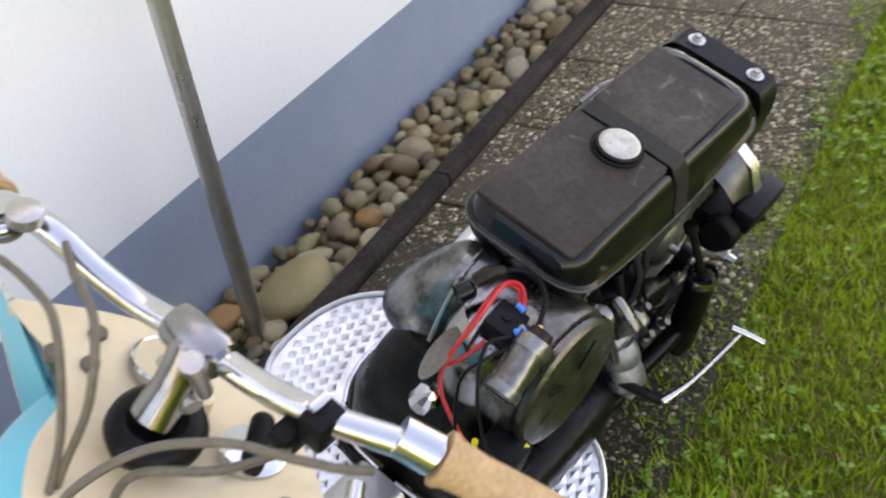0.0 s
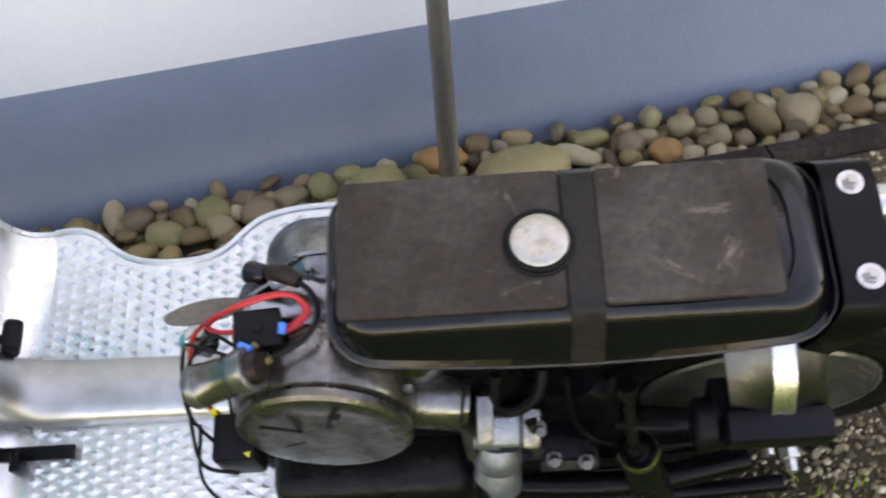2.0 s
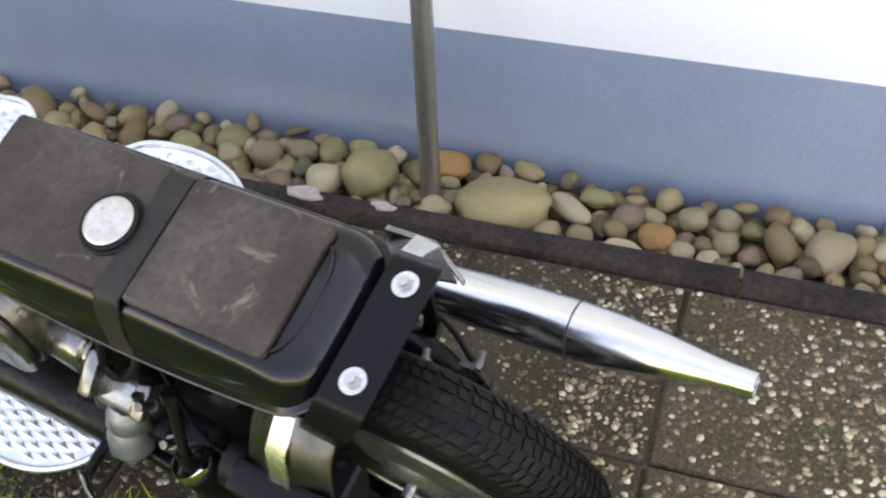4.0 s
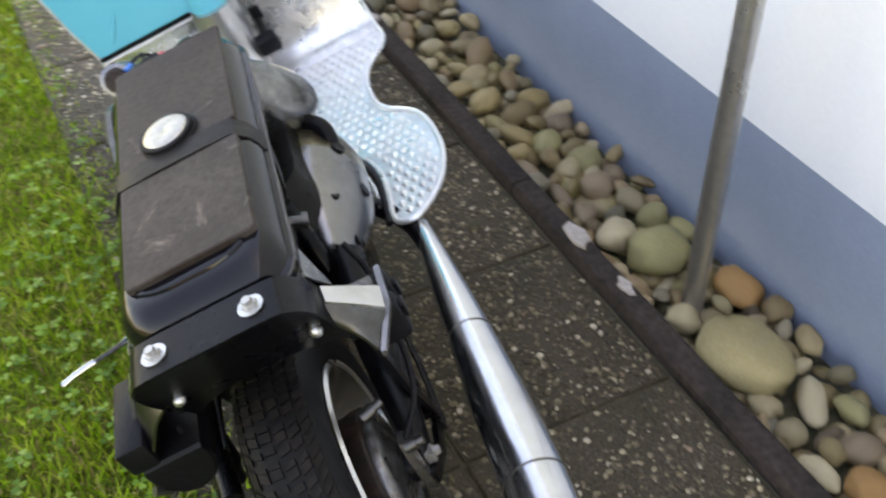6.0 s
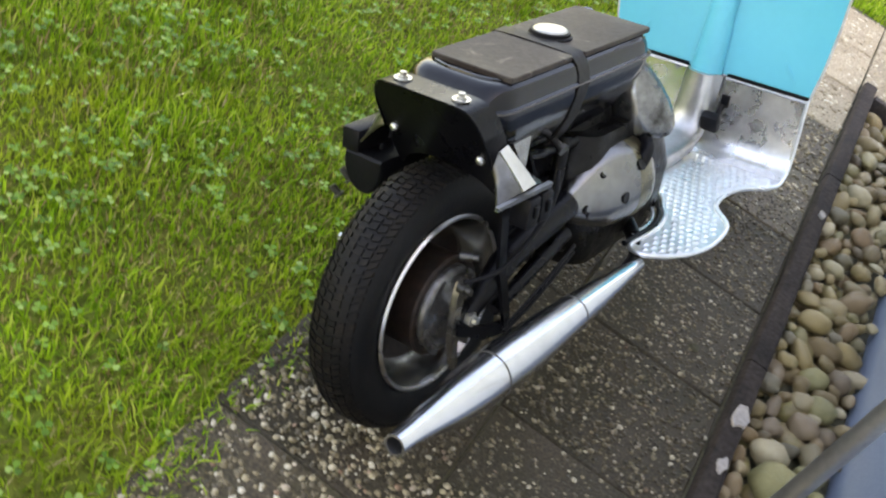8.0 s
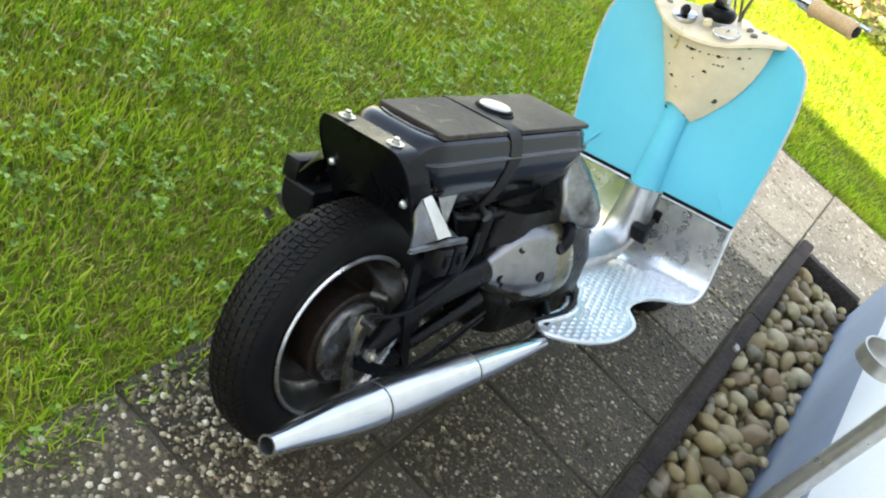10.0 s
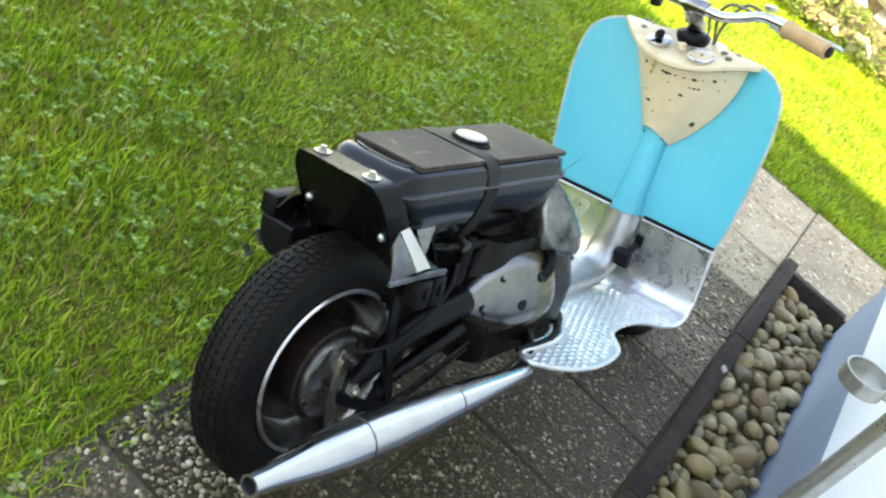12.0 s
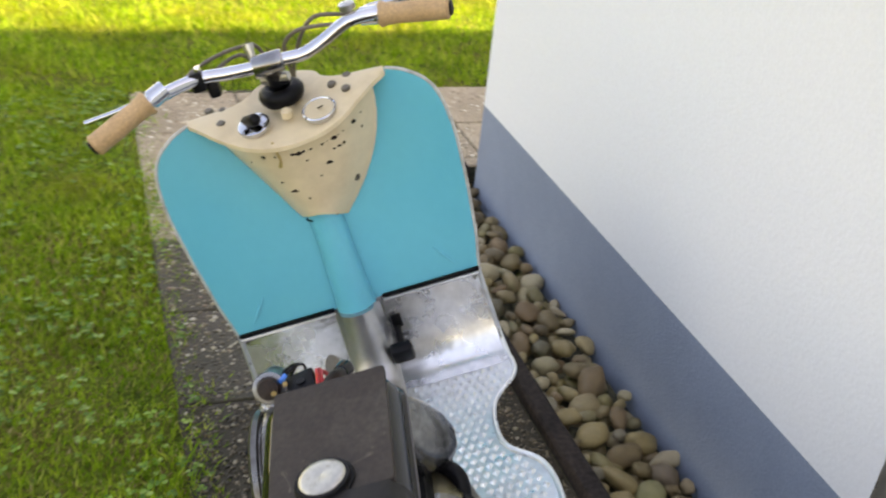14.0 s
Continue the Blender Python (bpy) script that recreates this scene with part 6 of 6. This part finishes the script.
part("clamp_bolt", lathe([(0, 0.0), (0, 0.007), (0.05, 0.007), (0.05, 0.0095), (0.06, 0.0095), (0.06, 0)], (-0.25, -0.05, 1), (-1.063, -0.024, 0.85), 10), STEEL, bar)
part("stem_bolt", lathe([(0, 0.0), (0, 0.008), (0.05, 0.008), (0.05, 0)], (0.3, 1, 0), (-1.075, -0.025, 0.842), 10), STEEL, bar)
for (a, b, flange) in (((-0.998, -0.197, 0.886), (-0.957, -0.298, 0.853), 0.02), ((-1.079, 0.2, 0.891), (-1.048, 0.313, 0.877), 0.02)):
    a, b = Vector(a), Vector(b)
    n_ = (b - a).length
    part("grip", lathe([(0, 0.0), (0, 0.0215), (0.004, 0.022), (0.01, 0.019), (0.03, 0.0175), (n_ * 0.6, 0.0185), (n_ - 0.012, 0.0185), (n_ - 0.004, 0.019), (n_, 0.015), (n_, 0)], b - a, a, 28), GRIP, bar, "tan rubber hand grip")
    part("bar_end", lathe([(0, 0.013), (0.006, 0.012), (0.008, 0)], b - a, b - (b - a).normalized() * 0.002, 18), RUBBER, bar)
    part("lever_perch", lathe([(-0.03, 0.0), (-0.03, 0.0155), (0.0, 0.0165), (0.0, 0.0)], b - a, a - (b - a).normalized() * 0.004, 20), CHROME, bar, "chrome lever perch")
part("clutch_lever", sweep([(-1.05, -0.165, 0.875), (-1.095, -0.2, 0.868), (-1.1, -0.27, 0.856), (-1.096, -0.34, 0.852)], [0.007, 0.006, 0.005, 0.005], 10), CHROME, bar, "chrome hand lever")
part("brake_lever", sweep([(-1.09, 0.165, 0.897), (-1.125, 0.185, 0.896), (-1.13, 0.24, 0.892), (-1.115, 0.32, 0.884)], [0.007, 0.006, 0.005, 0.005], 10), CHROME, bar, "chrome hand lever")
part("perch_knob", lathe([(0, 0.0), (0, 0.014), (0.01, 0.014), (0.012, 0.01), (0.012, 0)], (0.1, 0, 1), (-1.082, 0.15, 0.915), 18), STEEL, bar)
part("switch_clamp", boxy((-1.037, -0.118, 0.884), (0.03, 0.024, 0.034), 0.005), RUBBER, bar, "black switch clamp")
part("clamp_screw", boxy((-1.036, -0.112, 0.903), (0.018, 0.01, 0.01), 0.002), CHROME, bar)
part("dip_switch", boxy((-1.05, -0.1, 0.862), (0.03, 0.02, 0.03), 0.005), RUBBER, bar)
for pts in ([(-1.118, 0.165, 0.896), (-1.112, 0.141, 0.9), (-1.115, 0.097, 0.91), (-1.118, 0.073, 0.9), (-1.134, 0.049, 0.87), (-1.157, 0.027, 0.83), (-1.185, 0.013, 0.79)],
            [(-1.066, 0.128, 0.9), (-1.084, 0.091, 0.902), (-1.097, 0.055, 0.9), (-1.121, 0.028, 0.88), (-1.139, 0.019, 0.85), (-1.165, 0.017, 0.81), (-1.18, 0.015, 0.78)],
            [(-1.035, -0.168, 0.877), (-1.055, -0.15, 0.884), (-1.078, -0.121, 0.893), (-1.101, -0.086, 0.897), (-1.14, -0.049, 0.89), (-1.184, -0.031, 0.872), (-1.2, -0.02, 0.83), (-1.19, -0.005, 0.79)],
            [(-1.06, -0.11, 0.865), (-1.11, -0.09, 0.875), (-1.15, -0.05, 0.87), (-1.165, -0.03, 0.80)]):
    part("control_cable", sweep(pts, 0.0036, 8), CABLE, bar, "grey-brown control cable")

# side stand on the lawn side
part("side_stand", sweep([(-0.62, -0.06, 0.175), (-0.63, -0.12, 0.12), (-0.64, -0.19, -0.02), (-0.645, -0.215, -0.085)], 0.011, 10), MATT_BLACK, scooter, "black side stand")


# ---- lawn ----
def grass(name, boxes, per_m2, high, wide, seed, mat, label):
    rng = np.random.default_rng(seed)
    P = []
    for x0, x1, y0, y1 in boxes:
        k = int((x1 - x0) * (y1 - y0) * per_m2)
        P.append(np.c_[rng.uniform(x0, x1, k), rng.uniform(y0, y1, k)])
    P = np.concatenate(P)
    edge = LAWN_Y + 0.03 * np.sin(P[:, 0] * 5.3) * np.sin(P[:, 0] * 2.1 + 1) + 0.02 * np.sin(P[:, 0] * 17 + 2 * np.sin(P[:, 0] * 6)) + rng.normal(0, 0.02, len(P))
    keep = (P[:, 1] < edge) | (P[:, 0] < FAR_X + rng.normal(0, 0.015, len(P)))
    P = P[keep]
    clump = np.sin(P[:, 0] * 7.1 + 2 * np.sin(P[:, 1] * 3.3)) * np.sin(P[:, 1] * 6.3 + 1.7 * np.sin(P[:, 0] * 2.9))
    k = len(P)
    h = high * rng.uniform(0.45, 1.25, k) * (1 + 0.3 * clump)
    a = rng.uniform(0, 2 * np.pi, k)
    lean = rng.uniform(0.1, 1.1, k) * h
    bend = a + rng.normal(0, 0.5, k)
    wd = wide * rng.uniform(0.6, 1.3, k)
    side = np.c_[-np.sin(bend), np.cos(bend), np.zeros(k)] * wd[:, None] / 2
    out = np.c_[np.cos(bend), np.sin(bend), np.zeros(k)]
    base = np.c_[P, np.full(k, -0.016)]
    mid = base + out * (lean * 0.35)[:, None] + np.c_[np.zeros((k, 2)), h * 0.6]
    tip = base + out * lean[:, None] + np.c_[np.zeros((k, 2)), h]
    V_ = np.stack([base - side, base + side, mid + side * 0.8, mid - side * 0.8, tip], 1).reshape(-1, 3)
    o = np.arange(k)[:, None] * 5
    quads = (o + np.array([[0, 1, 2, 3]])).tolist()
    tris = (o + np.array([[3, 2, 4]])).tolist()
    ob = new(name, mesh_from(name, V_.tolist(), quads + tris, mat))
    return tagged(ob, label, "grass", "", "stuff")


grass("lawn_grass", [(-2.66, 2.4, -1.5, LAWN_Y + 0.07)], 14000, 0.029, 0.0042, 1, GRASS, "short green lawn grass beside the path")
grass("lawn_grass", [(-4.5, 2.4, -4.2, -1.5)], 5200, 0.034, 0.0055, 2, GRASS, "short green lawn grass")
grass("lawn_grass", [(-7.0, -2.6, -1.5, 4.0)], 5600, 0.034, 0.0056, 3, GRASS, "sunlit yellow-green lawn grass past the house corner")

grass("dry_thatch", [(-1.6, 2.4, -0.75, LAWN_Y + 0.09)], 6000, 0.02, 0.0034, 12, STRAW, "dry yellow-brown thatch in the lawn's edge")
grass("dry_thatch", [(-2.5, 2.4, -2.6, -0.75)], 1900, 0.03, 0.004, 13, STRAW, "scattered dry yellow-brown grass")


def clover(name, boxes, per_m2, size, seed):
    rng = np.random.default_rng(seed)
    V_, F = [], []
    for x0, x1, y0, y1 in boxes:
        k = int((x1 - x0) * (y1 - y0) * per_m2)
        for x, y in zip(rng.uniform(x0, x1, k), rng.uniform(y0, y1, k)):
            if 0.5 * np.sin(x * 4.1 + 1.3 * np.sin(y * 3.7)) * np.sin(y * 4.9 + x) + 0.4 * np.sin(x * 11 + y * 3) * np.sin(y * 13 - x * 5) < rng.uniform(-0.5, 0.9):
                continue
            z, a0, s = rng.uniform(0.008, 0.024), rng.uniform(0, 6.28), size * rng.uniform(0.6, 1.3)
            for j in range(3):
                a = a0 + j * 2.094
                c_, s_ = np.cos(a), np.sin(a)
                tilt = rng.uniform(-0.3, 0.4)
                q = [(0, 0, 0), (0.6, -0.5, tilt * 0.6), (1.05, -0.3, tilt), (0.95, 0, tilt * 0.8), (1.05, 0.3, tilt), (0.6, 0.5, tilt * 0.6)]
                F.append([len(V_) + i for i in range(6)])
                V_ += [(x + s * (p * c_ - r * s_), y + s * (p * s_ + r * c_), z + s * t_) for p, r, t_ in q]
    ob = new(name, mesh_from(name, V_, F, CLOVER))
    return tagged(ob, "clover leaves growing among the grass", "clover", "", "stuff")


clover("clover_patch", [(-2.6, 2.2, -1.6, -0.31)], 1200, 0.0105, 8)
clover("clover_patch", [(-3.5, 2.2, -3.6, -1.6)], 550, 0.0135, 9)

# ---- firewood and weeds far past the corner ----
random.seed(21)


def log(length, r):
    k = random.choice((3, 4, 5))
    prof = [(r * random.uniform(0.8, 1.15) * math.cos(2 * math.pi * j / k + 0.3), r * random.uniform(0.8, 1.15) * math.sin(2 * math.pi * j / k + 0.3)) for j in range(k)]
    return rings([[(a, -length / 2, b) for a, b in prof], [(a * 1.05, 0, b * 0.97) for a, b in prof], [(a * 0.97, length / 2, b) for a, b in prof]])


PILE_X = -5.95
log_meshes = [finish(log(0.36, 0.085), "log", LOG_END, 20) for _ in range(6)]
pale_meshes = [finish(log(0.34, 0.09), "log", LOG_PALE, 20) for _ in range(5)]
for row in range(5):
    for col in range(23):
        y = -0.92 + 0.15 * col + (0.07 if row % 2 else 0)
        pale = y < 0.45 + random.uniform(-0.3, 0.3)
        ob = tagged(new("firewood_log", random.choice(pale_meshes if pale else log_meshes)), "pale weathered split log in a stack by the lawn" if pale else "red-brown split firewood log in a stack by the lawn", "log", "stacked firewood")
        ob.matrix_world = pose(PILE_X + random.uniform(-0.04, 0.04), y, 0.06 + row * 0.125, random.uniform(0, 360), 0, 90 + random.uniform(-9, 9)) @ pose(0, 0, 0, 0, random.uniform(0, 360), 0)


def weeds(name, x0, x1, y0, y1, count, high, seed, label):
    rng = np.random.default_rng(seed)
    V_, F = [], []
    for _ in range(count):
        x, y, z = rng.uniform(x0, x1), rng.uniform(y0, y1), high * rng.uniform(0, 1) ** 1.5
        a, s, t_ = rng.uniform(0, 6.28), rng.uniform(0.02, 0.06), rng.uniform(-0.5, 0.9)
        c_, s_ = np.cos(a), np.sin(a)
        F.append([len(V_) + i for i in range(4)])
        V_ += [(x + s * (p * c_ - r * s_), y + s * (p * s_ + r * c_), z + s * p * t_) for p, r in ((0, 0), (0.5, -0.3), (1, 0), (0.5, 0.3))]
    return tagged(new(name, mesh_from(name, V_, F, SHRUB)), label, "weeds", "", "stuff")


weeds("weeds", PILE_X + 0.2, PILE_X + 0.48, -1.1, 2.7, 3800, 0.28, 5, "straggling green weeds in front of the firewood")
